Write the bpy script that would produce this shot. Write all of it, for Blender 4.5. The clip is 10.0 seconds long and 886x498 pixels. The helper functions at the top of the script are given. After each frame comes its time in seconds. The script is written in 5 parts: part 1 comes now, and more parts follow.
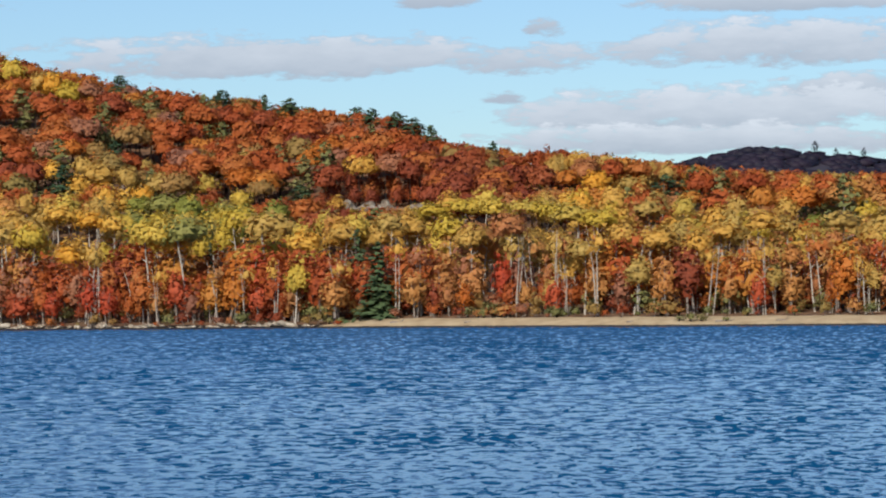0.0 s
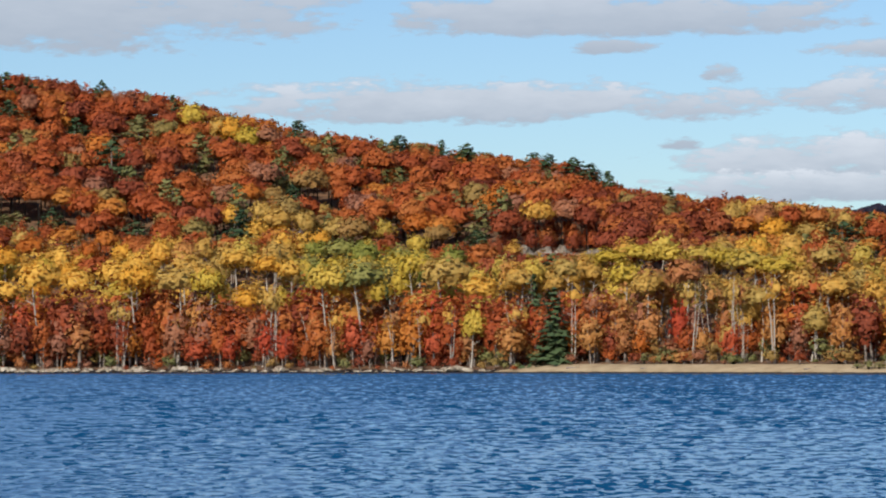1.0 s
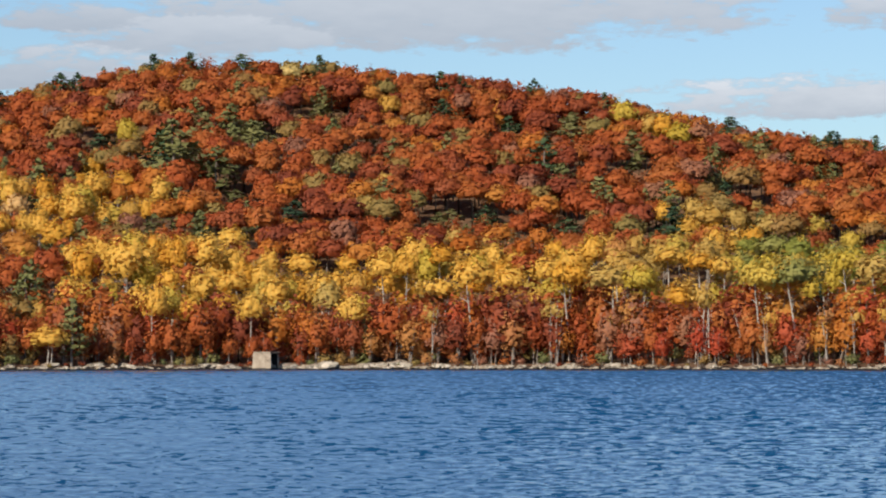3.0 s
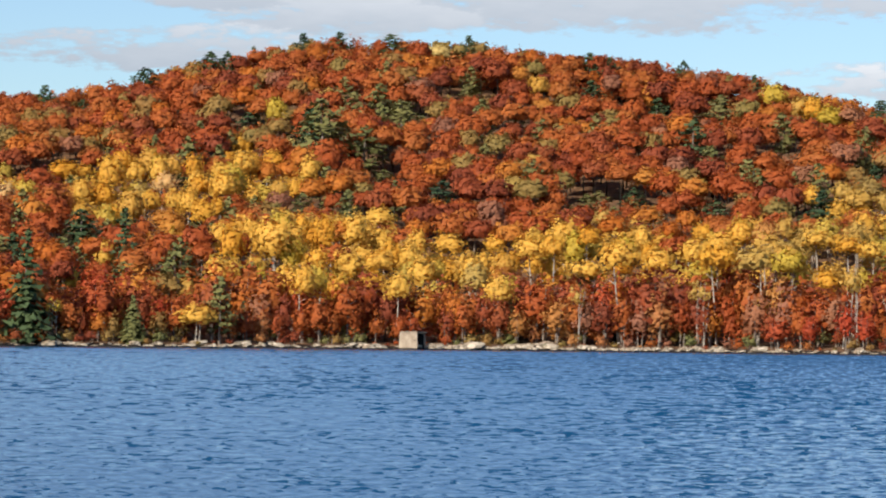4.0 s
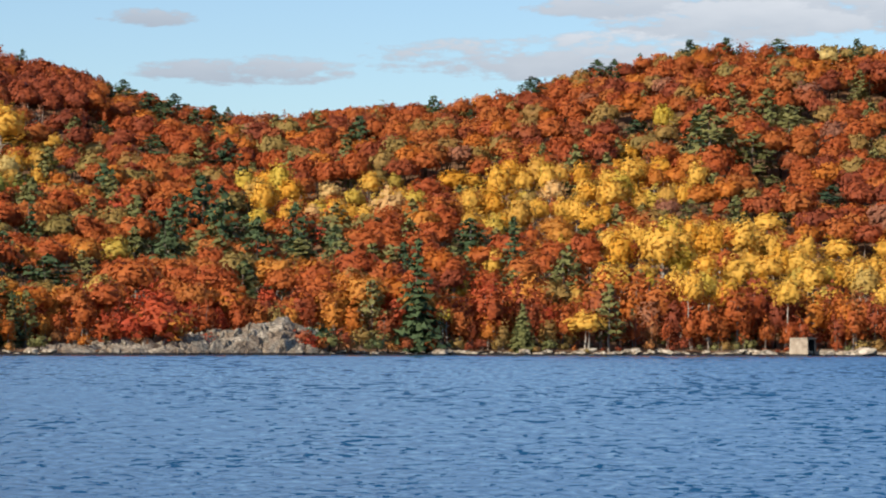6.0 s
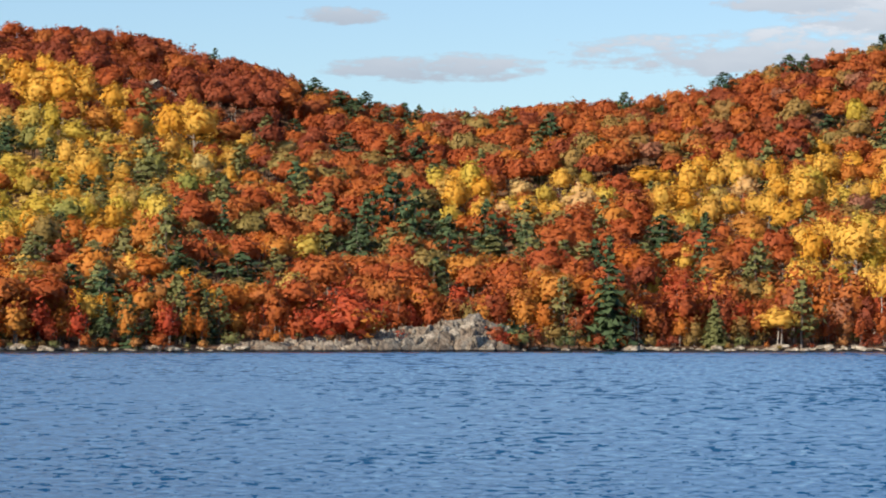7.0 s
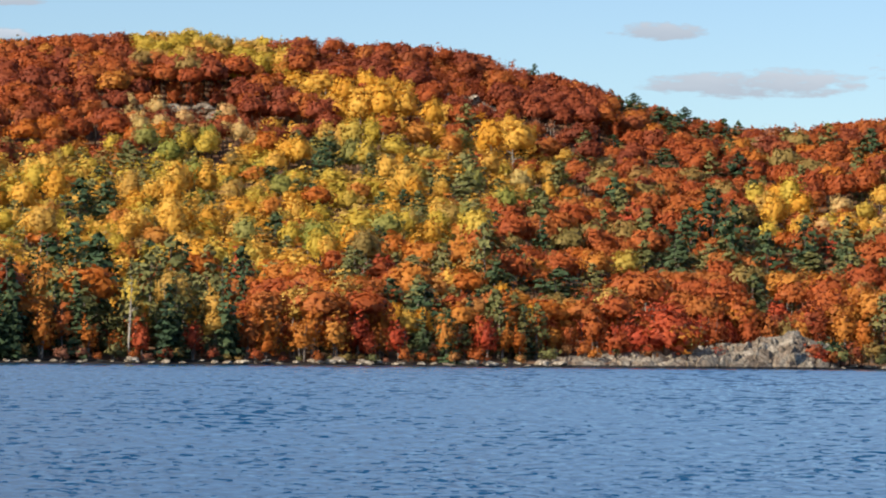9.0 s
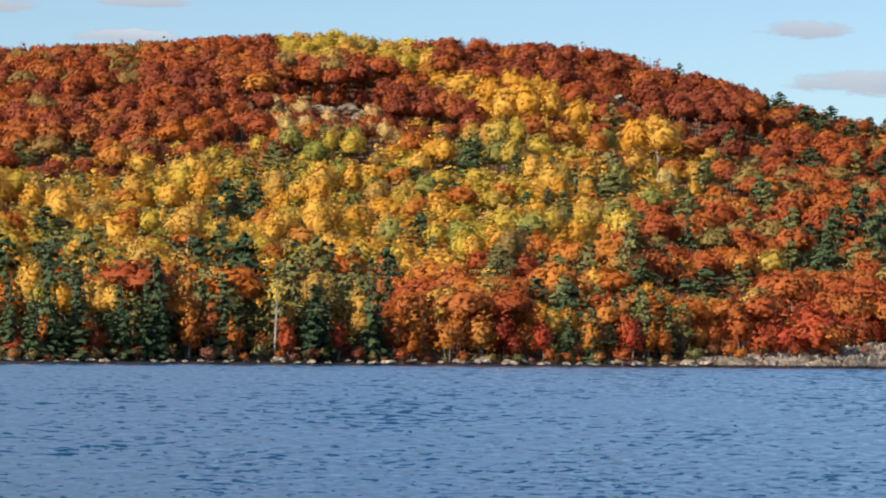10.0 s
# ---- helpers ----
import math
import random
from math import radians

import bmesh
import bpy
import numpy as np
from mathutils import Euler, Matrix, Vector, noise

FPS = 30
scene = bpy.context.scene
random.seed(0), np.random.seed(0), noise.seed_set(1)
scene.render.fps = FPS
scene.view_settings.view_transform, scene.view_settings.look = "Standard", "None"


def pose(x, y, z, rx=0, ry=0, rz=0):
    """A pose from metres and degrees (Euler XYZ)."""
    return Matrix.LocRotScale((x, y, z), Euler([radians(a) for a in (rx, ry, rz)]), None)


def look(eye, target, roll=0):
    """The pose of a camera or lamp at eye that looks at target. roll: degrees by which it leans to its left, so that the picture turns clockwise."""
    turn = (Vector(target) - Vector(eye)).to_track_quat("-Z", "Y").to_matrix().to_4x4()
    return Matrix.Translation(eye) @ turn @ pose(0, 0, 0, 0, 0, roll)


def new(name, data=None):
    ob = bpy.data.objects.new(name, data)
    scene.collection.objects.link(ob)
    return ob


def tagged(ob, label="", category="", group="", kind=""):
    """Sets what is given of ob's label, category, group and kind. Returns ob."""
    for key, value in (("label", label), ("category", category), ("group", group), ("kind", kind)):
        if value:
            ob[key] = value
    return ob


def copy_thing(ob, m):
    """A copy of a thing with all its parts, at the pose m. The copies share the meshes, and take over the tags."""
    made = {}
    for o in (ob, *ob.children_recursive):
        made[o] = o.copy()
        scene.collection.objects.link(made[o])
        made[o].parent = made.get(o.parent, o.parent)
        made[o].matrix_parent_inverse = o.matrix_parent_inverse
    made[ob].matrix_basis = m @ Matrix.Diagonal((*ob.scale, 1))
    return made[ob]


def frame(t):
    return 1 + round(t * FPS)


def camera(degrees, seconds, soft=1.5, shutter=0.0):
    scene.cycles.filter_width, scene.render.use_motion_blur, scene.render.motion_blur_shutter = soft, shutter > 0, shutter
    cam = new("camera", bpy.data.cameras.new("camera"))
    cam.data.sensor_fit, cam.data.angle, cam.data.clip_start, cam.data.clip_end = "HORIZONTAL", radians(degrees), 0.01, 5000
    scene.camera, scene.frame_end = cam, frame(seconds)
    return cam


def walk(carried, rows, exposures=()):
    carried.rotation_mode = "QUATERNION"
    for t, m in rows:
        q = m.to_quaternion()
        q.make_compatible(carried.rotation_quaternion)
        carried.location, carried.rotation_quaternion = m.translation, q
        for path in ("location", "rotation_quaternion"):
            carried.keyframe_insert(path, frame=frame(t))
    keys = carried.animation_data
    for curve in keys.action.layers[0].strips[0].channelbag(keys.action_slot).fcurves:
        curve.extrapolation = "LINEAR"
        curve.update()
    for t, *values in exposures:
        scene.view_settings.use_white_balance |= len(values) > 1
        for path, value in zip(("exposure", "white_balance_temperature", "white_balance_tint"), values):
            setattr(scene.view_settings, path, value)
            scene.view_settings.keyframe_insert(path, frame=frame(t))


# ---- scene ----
EYE = 2.2  # metres over the lake, a person on a low bank
cam = camera(16.0, 10.0, soft=2.1)
# seconds, yaw to the left, pitch, roll: the camera turns where it stands
ROWS = [
    (0, -0.075, 1.151, -0.526),
    (0.5, 1.270, 1.385, -0.381),
    (1, 3.127, 1.994, -0.135),
    (1.5, 4.623, 1.689, 0.038),
    (2, 6.365, 1.778, -0.194),
    (2.4, 8.690, 1.925, -0.282),
    (2.5, 8.753, 1.949, -0.221),
    (2.7, 9.702, 1.936, -0.119),
    (3.8, 12.774, 1.935, 0.496),
    (4, 13.655, 1.588, 0.629),
    (4.5, 16.175, 1.776, 0.900),
    (5, 17.278, 2.175, 0.695),
    (5.5, 18.704, 1.952, 0.375),
    (5.7, 19.570, 1.833, 0.314),
    (6.8, 23.354, 1.505, 0.120),
    (7, 24.185, 1.597, 0.153),
    (7.5, 26.233, 1.669, 0.177),
    (8, 27.133, 1.560, 0.370),
    (8.5, 28.252, 1.950, 0.462),
    (9, 29.965, 1.842, 0.641),
    (9.5, 32.045, 2.304, 0.508),
    (10, 32.603, 1.814, 0.579),
]
# the clip's camera opens up and warms a little as it turns away from the bright clouds: seconds, stops, kelvin, tint
EXPOSURES = [(0, 0.02, 6480, 11), (1.5, 0.0, 6600, 12), (2.5, 0.0, 6730, 12), (3.9, 0.31, 7000, 13), (4.5, 0.29, 7050, 13), (5.5, 0.29, 7060, 13), (7.5, 0.41, 7100, 13), (10, 0.42, 7150, 13)]
walk(cam, [(t, pose(0, 0, EYE, 90 + pitch, 0, yaw) @ pose(0, 0, 0, 0, 0, roll)) for t, yaw, pitch, roll in ROWS], EXPOSURES)

# ---- world and sun ----
SUN_BEARING, SUN_HEIGHT = 160.0, 34.0  # degrees to the left of +y, degrees over the horizon
# clouds: bearing, height, half width, half height (degrees), whiteness
CLOUDS_LOW = [
    (2.3, 4.60, 5.2, 0.50, 0.8), (-1.9, 5.12, 0.5, 0.22, 0.4), (-5.9, 4.75, 2.9, 0.55, 0.9), (-5.3, 3.50, 4.4, 0.62, 0.9),
    (-7.6, 3.90, 1.9, 0.36, 0.7), (-5.0, 3.08, 5.2, 0.36, 0.95), (-1.2, 3.88, 0.5, 0.18, 0.3), (18.6, 5.12, 3.3, 0.50, 0.5), (15.2, 5.75, 2.6, 0.5, 0.5), (24.4, 4.86, 2.0, 0.32, 0.4),
    (26.1, 5.80, 0.95, 0.20, 0.35), (38.4, 5.60, 1.0, 0.18, 0.7),
]
CLOUDS_HIGH = [
    (10.8, 6.12, 6.9, 0.80, 0.45), (0.2, 6.15, 5.2, 0.45, 0.5), (0.1, 5.62, 1.0, 0.16, 0.3), (-6.3, 5.55, 2.9, 0.24, 0.6),
    (17.4, 6.05, 1.6, 0.32, 0.4), (38.0, 6.20, 0.9, 0.12, 0.3), (35.4, 6.66, 2.4, 0.24, 0.3), (40.6, 6.10, 0.7, 0.18, 0.4),
]


def make_world():
    world = bpy.data.worlds.new("sky")
    scene.world = world
    world.use_nodes = True
    nt = world.node_tree
    nt.nodes.clear()

    def node(kind):
        return nt.nodes.new(kind)

    def maths(op, a, b=None, c=None):
        n = node("ShaderNodeMath")
        n.operation = op
        for k, v in enumerate((a, b, c)):
            if v is None:
                continue
            if isinstance(v, (int, float)):
                n.inputs[k].default_value = v
            else:
                nt.links.new(v, n.inputs[k])
        return n.outputs[0]

    def blend(fac, a, b, mode="MIX"):
        n = node("ShaderNodeMix")
        n.data_type, n.blend_type = "RGBA", mode
        for k, v in ((0, fac), (6, a), (7, b)):
            if isinstance(v, (int, float)):
                n.inputs[k].default_value = v
            elif isinstance(v, tuple):
                n.inputs[k].default_value = (*v, 1)
            else:
                nt.links.new(v, n.inputs[k])
        return n.outputs[2]

    sky = node("ShaderNodeTexSky")
    sky.sky_type, sky.sun_disc = "NISHITA", False
    sky.sun_elevation, sky.sun_rotation = radians(SUN_HEIGHT), radians(-SUN_BEARING)
    sky.air_density, sky.dust_density, sky.ozone_density = 1.0, 0.4, 1.4
    coord = node("ShaderNodeTexCoord")
    split = node("ShaderNodeSeparateXYZ")
    nt.links.new(coord.outputs["Generated"], split.inputs[0])
    x, y, z = split.outputs
    az = maths("MULTIPLY", maths("ARCTAN2", maths("MULTIPLY", x, -1.0), y), 180 / math.pi)
    el = maths("MULTIPLY", maths("ARCSINE", z), 180 / math.pi)
    flat = node("ShaderNodeCombineXYZ")
    nt.links.new(maths("MULTIPLY", az, 0.45), flat.inputs[0])
    nt.links.new(maths("MULTIPLY", el, 1.5), flat.inputs[1])

    def fbm(scale, detail, rough, seed):
        n = node("ShaderNodeTexNoise")
        shift = node("ShaderNodeVectorMath")
        nt.links.new(flat.outputs[0], shift.inputs[0])
        shift.inputs[1].default_value = (seed, seed * 1.7, seed * 0.3)
        nt.links.new(shift.outputs[0], n.inputs["Vector"])
        n.inputs["Scale"].default_value, n.inputs["Detail"].default_value, n.inputs["Roughness"].default_value = scale, detail, rough
        return n.outputs[0]

    billow, wisp, shred = fbm(0.9, 3, 0.55, 3.0), fbm(2.3, 6, 0.6, 11.0), fbm(5.5, 5, 0.65, 23.0)
    edge = maths("ADD", maths("MULTIPLY", maths("SUBTRACT", billow, 0.5), 1.6), maths("MULTIPLY_ADD", maths("SUBTRACT", wisp, 0.5), 2.6, maths("MULTIPLY", maths("SUBTRACT", shred, 0.5), 1.5)))
    cover, lit = 0.0, 0.0
    for b, e, w, h, white in CLOUDS_LOW + CLOUDS_HIGH:
        u = maths("MULTIPLY", maths("SUBTRACT", az, b), 1 / w)
        v = maths("MULTIPLY", maths("SUBTRACT", el, e), 1 / h)
        v = maths("MAXIMUM", v, maths("MULTIPLY", v, -1.35))  # flatter underneath
        d = maths("SUBTRACT", 1.0, maths("ADD", maths("MULTIPLY", u, u), maths("MULTIPLY", v, v)))
        d = maths("MAXIMUM", maths("MULTIPLY", maths("ADD", d, edge), 1.9), 0.0)
        d = maths("MINIMUM", d, 1.0)
        top = maths("MULTIPLY", maths("ADD", maths("MULTIPLY_ADD", maths("SUBTRACT", el, e), 0.6 / h, 0.05), maths("MULTIPLY", wisp, 0.9)), white)
        lit = maths("MAXIMUM", lit, maths("MULTIPLY", top, d))
        cover = maths("MAXIMUM", cover, d)
    # scattered cloud over the rest of the sky
    round_noise = node("ShaderNodeTexNoise")
    nt.links.new(coord.outputs["Generated"], round_noise.inputs["Vector"])
    round_noise.inputs["Scale"].default_value, round_noise.inputs["Detail"].default_value = 3.5, 5
    high = maths("MULTIPLY", maths("MULTIPLY_ADD", el, 0.1, -0.8, ), 1.0)
    high = maths("MINIMUM", maths("MAXIMUM", high, 0.0), 1.0)
    west = maths("MULTIPLY_ADD", maths("MINIMUM", maths("MAXIMUM", az, -20.0), 18.0), -0.0115, 0.655)  # thicker to the west
    rest = maths("MULTIPLY", maths("MINIMUM", maths("MAXIMUM", maths("MULTIPLY", maths("SUBTRACT", round_noise.outputs[0], west), 6.0), 0.0), 1.0), high)
    cover = maths("MAXIMUM", cover, maths("MULTIPLY", rest, 0.8))
    clear = blend(1.0, sky.outputs[0], SKY_TINT, "MULTIPLY")
    cloud = blend(lit, CLOUD_GREY, CLOUD_WHITE)
    dim = node("ShaderNodeCombineXYZ")  # thinner, greyer clouds to the west
    for k, low in enumerate((0.80, 0.84, 0.88)):
        fade = maths("MAXIMUM", maths("MINIMUM", maths("MULTIPLY_ADD", az, (low - 1) / 12, 1 - 14 * (low - 1) / 12), 1.0), low)
        nt.links.new(fade, dim.inputs[k])
    cloud = blend(1.0, cloud, dim.outputs[0], "MULTIPLY")
    colour = blend(maths("MULTIPLY", cover, 0.93), clear, cloud)
    back = node("ShaderNodeBackground")
    back.inputs["Strength"].default_value = SKY_STRENGTH
    nt.links.new(colour, back.inputs["Color"])
    out = node("ShaderNodeOutputWorld")
    nt.links.new(back.outputs[0], out.inputs["Surface"])


SKY_STRENGTH = 0.100
SKY_TINT = (0.715, 0.90, 1.11)
CLOUD_GREY, CLOUD_WHITE = (3.95, 4.65, 5.6), (6.9, 7.5, 8.3)
make_world()
sun_data = bpy.data.lights.new("sun", "SUN")
sun_data.energy, sun_data.angle, sun_data.color = 5.0, radians(0.6), (1.0, 0.93, 0.82)
sun = new("sun", sun_data)
_b, _e = radians(SUN_BEARING), radians(SUN_HEIGHT)
sun.matrix_world = look((0, 0, 300), (300 * math.sin(_b) * math.cos(_e), -300 * math.cos(_b) * math.cos(_e), 300 - 300 * math.sin(_e)))


# ---- materials ----
def material(name):
    m = bpy.data.materials.new(name)
    m.use_nodes = True
    nt = m.node_tree
    return m, nt, nt.nodes["Principled BSDF"], nt.nodes["Material Output"]


def tex_noise(nt, scale, detail=4.0, rough=0.55, vector=None, stretch=None):
    n = nt.nodes.new("ShaderNodeTexNoise")
    n.inputs["Scale"].default_value, n.inputs["Detail"].default_value, n.inputs["Roughness"].default_value = scale, detail, rough
    if vector is None:
        vector = nt.nodes.new("ShaderNodeTexCoord").outputs["Object"]
    if stretch:
        mp = nt.nodes.new("ShaderNodeMapping")
        mp.inputs["Scale"].default_value = stretch
        nt.links.new(vector, mp.inputs["Vector"])
        vector = mp.outputs[0]
    nt.links.new(vector, n.inputs["Vector"])
    return n


def ramp(nt, fac, stops):
    n = nt.nodes.new("ShaderNodeValToRGB")
    el = n.color_ramp.elements
    while len(el) < len(stops):
        el.new(0.5)
    for e, (p, c) in zip(el, stops):
        e.position, e.color = p, (*c, 1)
    nt.links.new(fac, n.inputs[0])
    return n.outputs[0]


def mul_colour(nt, colour, fac):
    n = nt.nodes.new("ShaderNodeMix")
    n.data_type, n.blend_type = "RGBA", "MULTIPLY"
    n.inputs[0].default_value = 1.0
    nt.links.new(colour, n.inputs[6])
    nt.links.new(fac, n.inputs[7])
    return n.outputs[2]


def leaf_material(name, stops, translucent=0.3):
    """Foliage: one hue per tree, brightness and a little hue per leaf clump."""
    m, nt, bsdf, out = material(name)
    info, attr, geo = nt.nodes.new("ShaderNodeObjectInfo"), nt.nodes.new("ShaderNodeAttribute"), nt.nodes.new("ShaderNodeNewGeometry")
    attr.attribute_name = "tree"
    add = nt.nodes.new("ShaderNodeMath")
    add.operation = "ADD"
    nt.links.new(info.outputs["Random"], add.inputs[0])
    nt.links.new(attr.outputs["Fac"], add.inputs[1])
    frac = nt.nodes.new("ShaderNodeMath")
    frac.operation = "FRACT"
    nt.links.new(add.outputs[0], frac.inputs[0])
    leafy = nt.nodes.new("ShaderNodeMath")
    leafy.operation = "MULTIPLY_ADD"
    nt.links.new(geo.outputs["Random Per Island"], leafy.inputs[0])
    leafy.inputs[1].default_value = 0.22
    nt.links.new(frac.outputs[0], leafy.inputs[2])
    scale = nt.nodes.new("ShaderNodeMath")
    scale.operation = "MULTIPLY"
    nt.links.new(leafy.outputs[0], scale.inputs[0])
    scale.inputs[1].default_value = 0.75
    n = len(stops)
    colour = ramp(nt, scale.outputs[0], [(k / (n - 1), c) for k, c in enumerate(stops)])
    vary = ramp(nt, geo.outputs["Random Per Island"], [(0.0, (0.86, 0.85, 0.84)), (0.5, (0.97, 0.97, 0.97)), (1.0, (1.09, 1.08, 1.06))])
    colour = mul_colour(nt, colour, vary)
    nt.links.new(colour, bsdf.inputs["Base Color"])
    bsdf.inputs["Roughness"].default_value = 0.65
    bsdf.inputs["Specular IOR Level"].default_value = 0.2
    tr = nt.nodes.new("ShaderNodeBsdfTranslucent")
    nt.links.new(colour, tr.inputs["Color"])
    mix = nt.nodes.new("ShaderNodeMixShader")
    mix.inputs[0].default_value = translucent
    nt.links.new(bsdf.outputs[0], mix.inputs[1])
    nt.links.new(tr.outputs[0], mix.inputs[2])
    nt.links.new(mix.outputs[0], out.inputs["Surface"])
    return m


LEAF = {
    "russet": leaf_material("russet_leaves", [(0.33, 0.068, 0.022), (0.41, 0.098, 0.027), (0.45, 0.132, 0.033), (0.43, 0.168, 0.043)]),
    "maroon": leaf_material("maroon_leaves", [(0.21, 0.050, 0.024), (0.28, 0.064, 0.028), (0.33, 0.080, 0.030), (0.34, 0.105, 0.038)]),
    "orange": leaf_material("orange_leaves", [(0.45, 0.12, 0.020), (0.51, 0.165, 0.028), (0.55, 0.22, 0.042), (0.49, 0.235, 0.05)]),
    "yellow": leaf_material("yellow_leaves", [(0.62, 0.285, 0.03), (0.69, 0.37, 0.05), (0.73, 0.44, 0.085), (0.63, 0.385, 0.068)]),
    "ochre": leaf_material("ochre_leaves", [(0.62, 0.34, 0.060), (0.57, 0.34, 0.075), (0.51, 0.335, 0.09), (0.40, 0.295, 0.09)]),
    "lime": leaf_material("yellow_green_leaves", [(0.48, 0.34, 0.045), (0.56, 0.40, 0.058), (0.61, 0.43, 0.08), (0.41, 0.32, 0.08)]),
    "green": leaf_material("green_leaves", [(0.19, 0.21, 0.042), (0.26, 0.265, 0.052), (0.31, 0.295, 0.078), (0.22, 0.21, 0.068)]),
    "crimson": leaf_material("crimson_leaves", [(0.36, 0.050, 0.022), (0.44, 0.066, 0.027), (0.50, 0.10, 0.038), (0.40, 0.085, 0.04)]),
    "tan": leaf_material("tan_leaves", [(0.48, 0.20, 0.055), (0.51, 0.25, 0.075), (0.44, 0.17, 0.065), (0.39, 0.21, 0.07)]),
    "mauve": leaf_material("mauve_leaves", [(0.28, 0.115, 0.070), (0.34, 0.145, 0.085), (0.39, 0.16, 0.080), (0.31, 0.15, 0.085)]),
    "pale": leaf_material("pale_gold_leaves", [(0.66, 0.45, 0.15), (0.60, 0.47, 0.18), (0.68, 0.42, 0.18), (0.55, 0.42, 0.14)]),
    "moss": leaf_material("olive_brown_leaves", [(0.24, 0.185, 0.055), (0.30, 0.21, 0.065), (0.34, 0.21, 0.065), (0.33, 0.17, 0.055)]),
    "pine": leaf_material("dark_pine_needles", [(0.030, 0.058, 0.030), (0.048, 0.084, 0.037), (0.068, 0.102, 0.043), (0.082, 0.108, 0.048)], 0.1),
    "olive": leaf_material("olive_pine_needles", [(0.115, 0.122, 0.042), (0.155, 0.158, 0.054), (0.195, 0.18, 0.062), (0.17, 0.145, 0.056)], 0.1),
    # near-black violet: a cloud's shadow and haze put into the far crowns' colour
    "far": leaf_material("far_shaded_crowns", [(0.008, 0.008, 0.017), (0.012, 0.010, 0.021), (0.017, 0.011, 0.022), (0.014, 0.012, 0.023)], 0.05),
}


def bark_material(name, dark, light, bands):
    m, nt, bsdf, _ = material(name)
    n = tex_noise(nt, 3.0, 5, 0.6, stretch=(1, 1, 6.0 if bands else 0.5))
    colour = ramp(nt, n.outputs[0], [(0.36, dark), (0.46, light), (0.75, tuple(c * 1.15 for c in light))])
    nt.links.new(colour, bsdf.inputs["Base Color"])
    bsdf.inputs["Roughness"].default_value = 0.85
    bump = nt.nodes.new("ShaderNodeBump")
    bump.inputs["Strength"].default_value, bump.inputs["Distance"].default_value = 0.5, 0.05
    nt.links.new(n.outputs[0], bump.inputs["Height"])
    nt.links.new(bump.outputs[0], bsdf.inputs["Normal"])
    return m


BARK = bark_material("grey_brown_bark", (0.07, 0.055, 0.045), (0.20, 0.165, 0.135), False)
BIRCH = bark_material("white_birch_bark", (0.10, 0.085, 0.07), (0.40, 0.355, 0.295), True)


def wet_reflection_below(nt, colour, level):
    """Darkens rock and sand by wetness and the shore's painted-in reflection; ragged edge."""
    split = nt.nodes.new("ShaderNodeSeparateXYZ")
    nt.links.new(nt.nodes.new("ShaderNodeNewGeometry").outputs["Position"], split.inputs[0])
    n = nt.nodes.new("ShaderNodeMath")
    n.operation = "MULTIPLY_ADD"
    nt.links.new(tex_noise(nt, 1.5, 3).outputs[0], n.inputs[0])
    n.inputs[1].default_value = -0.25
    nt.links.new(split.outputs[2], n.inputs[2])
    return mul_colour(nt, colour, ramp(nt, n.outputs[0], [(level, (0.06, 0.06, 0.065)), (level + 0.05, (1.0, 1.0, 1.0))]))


def rock_material(name, wet_reflection, pale):
    m, nt, bsdf, _ = material(name)
    big, fine = tex_noise(nt, 0.35, 5, 0.6), tex_noise(nt, 3.0, 6, 0.65)
    colour = ramp(nt, big.outputs[0], [(0.34, (0.10 * pale, 0.075 * pale, 0.052 * pale)), (0.46, (0.27 * pale, 0.205 * pale, 0.145 * pale)), (0.54, (0.27 * pale, 0.235 * pale, 0.18 * pale)), (0.68, (0.50 * pale, 0.43 * pale, 0.34 * pale))])
    speck = ramp(nt, fine.outputs[0], [(0.36, (0.35, 0.33, 0.30)), (0.52, (1.0, 1.0, 1.0))])
    warp = tex_noise(nt, 0.5, 3, 0.5)
    push = nt.nodes.new("ShaderNodeVectorMath")
    push.operation = "MULTIPLY_ADD"
    nt.links.new(warp.outputs["Color"], push.inputs[0])
    push.inputs[1].default_value = (4.0, 4.0, 3.0)
    nt.links.new(nt.nodes.new("ShaderNodeTexCoord").outputs["Object"], push.inputs[2])
    cell = nt.nodes.new("ShaderNodeTexVoronoi")
    cell.feature = "DISTANCE_TO_EDGE"
    cell.inputs["Scale"].default_value = 0.45
    nt.links.new(push.outputs[0], cell.inputs["Vector"])
    crack = ramp(nt, cell.outputs["Distance"], [(0.008, (0.42, 0.39, 0.35)), (0.05, (1.0, 1.0, 1.0))])
    nt.links.new(wet_reflection_below(nt, mul_colour(nt, mul_colour(nt, colour, speck), crack), wet_reflection), bsdf.inputs["Base Color"])
    bsdf.inputs["Roughness"].default_value = 0.9
    bump = nt.nodes.new("ShaderNodeBump")
    bump.inputs["Strength"].default_value, bump.inputs["Distance"].default_value = 0.8, 0.25
    nt.links.new(fine.outputs[0], bump.inputs["Height"])
    nt.links.new(bump.outputs[0], bsdf.inputs["Normal"])
    return m


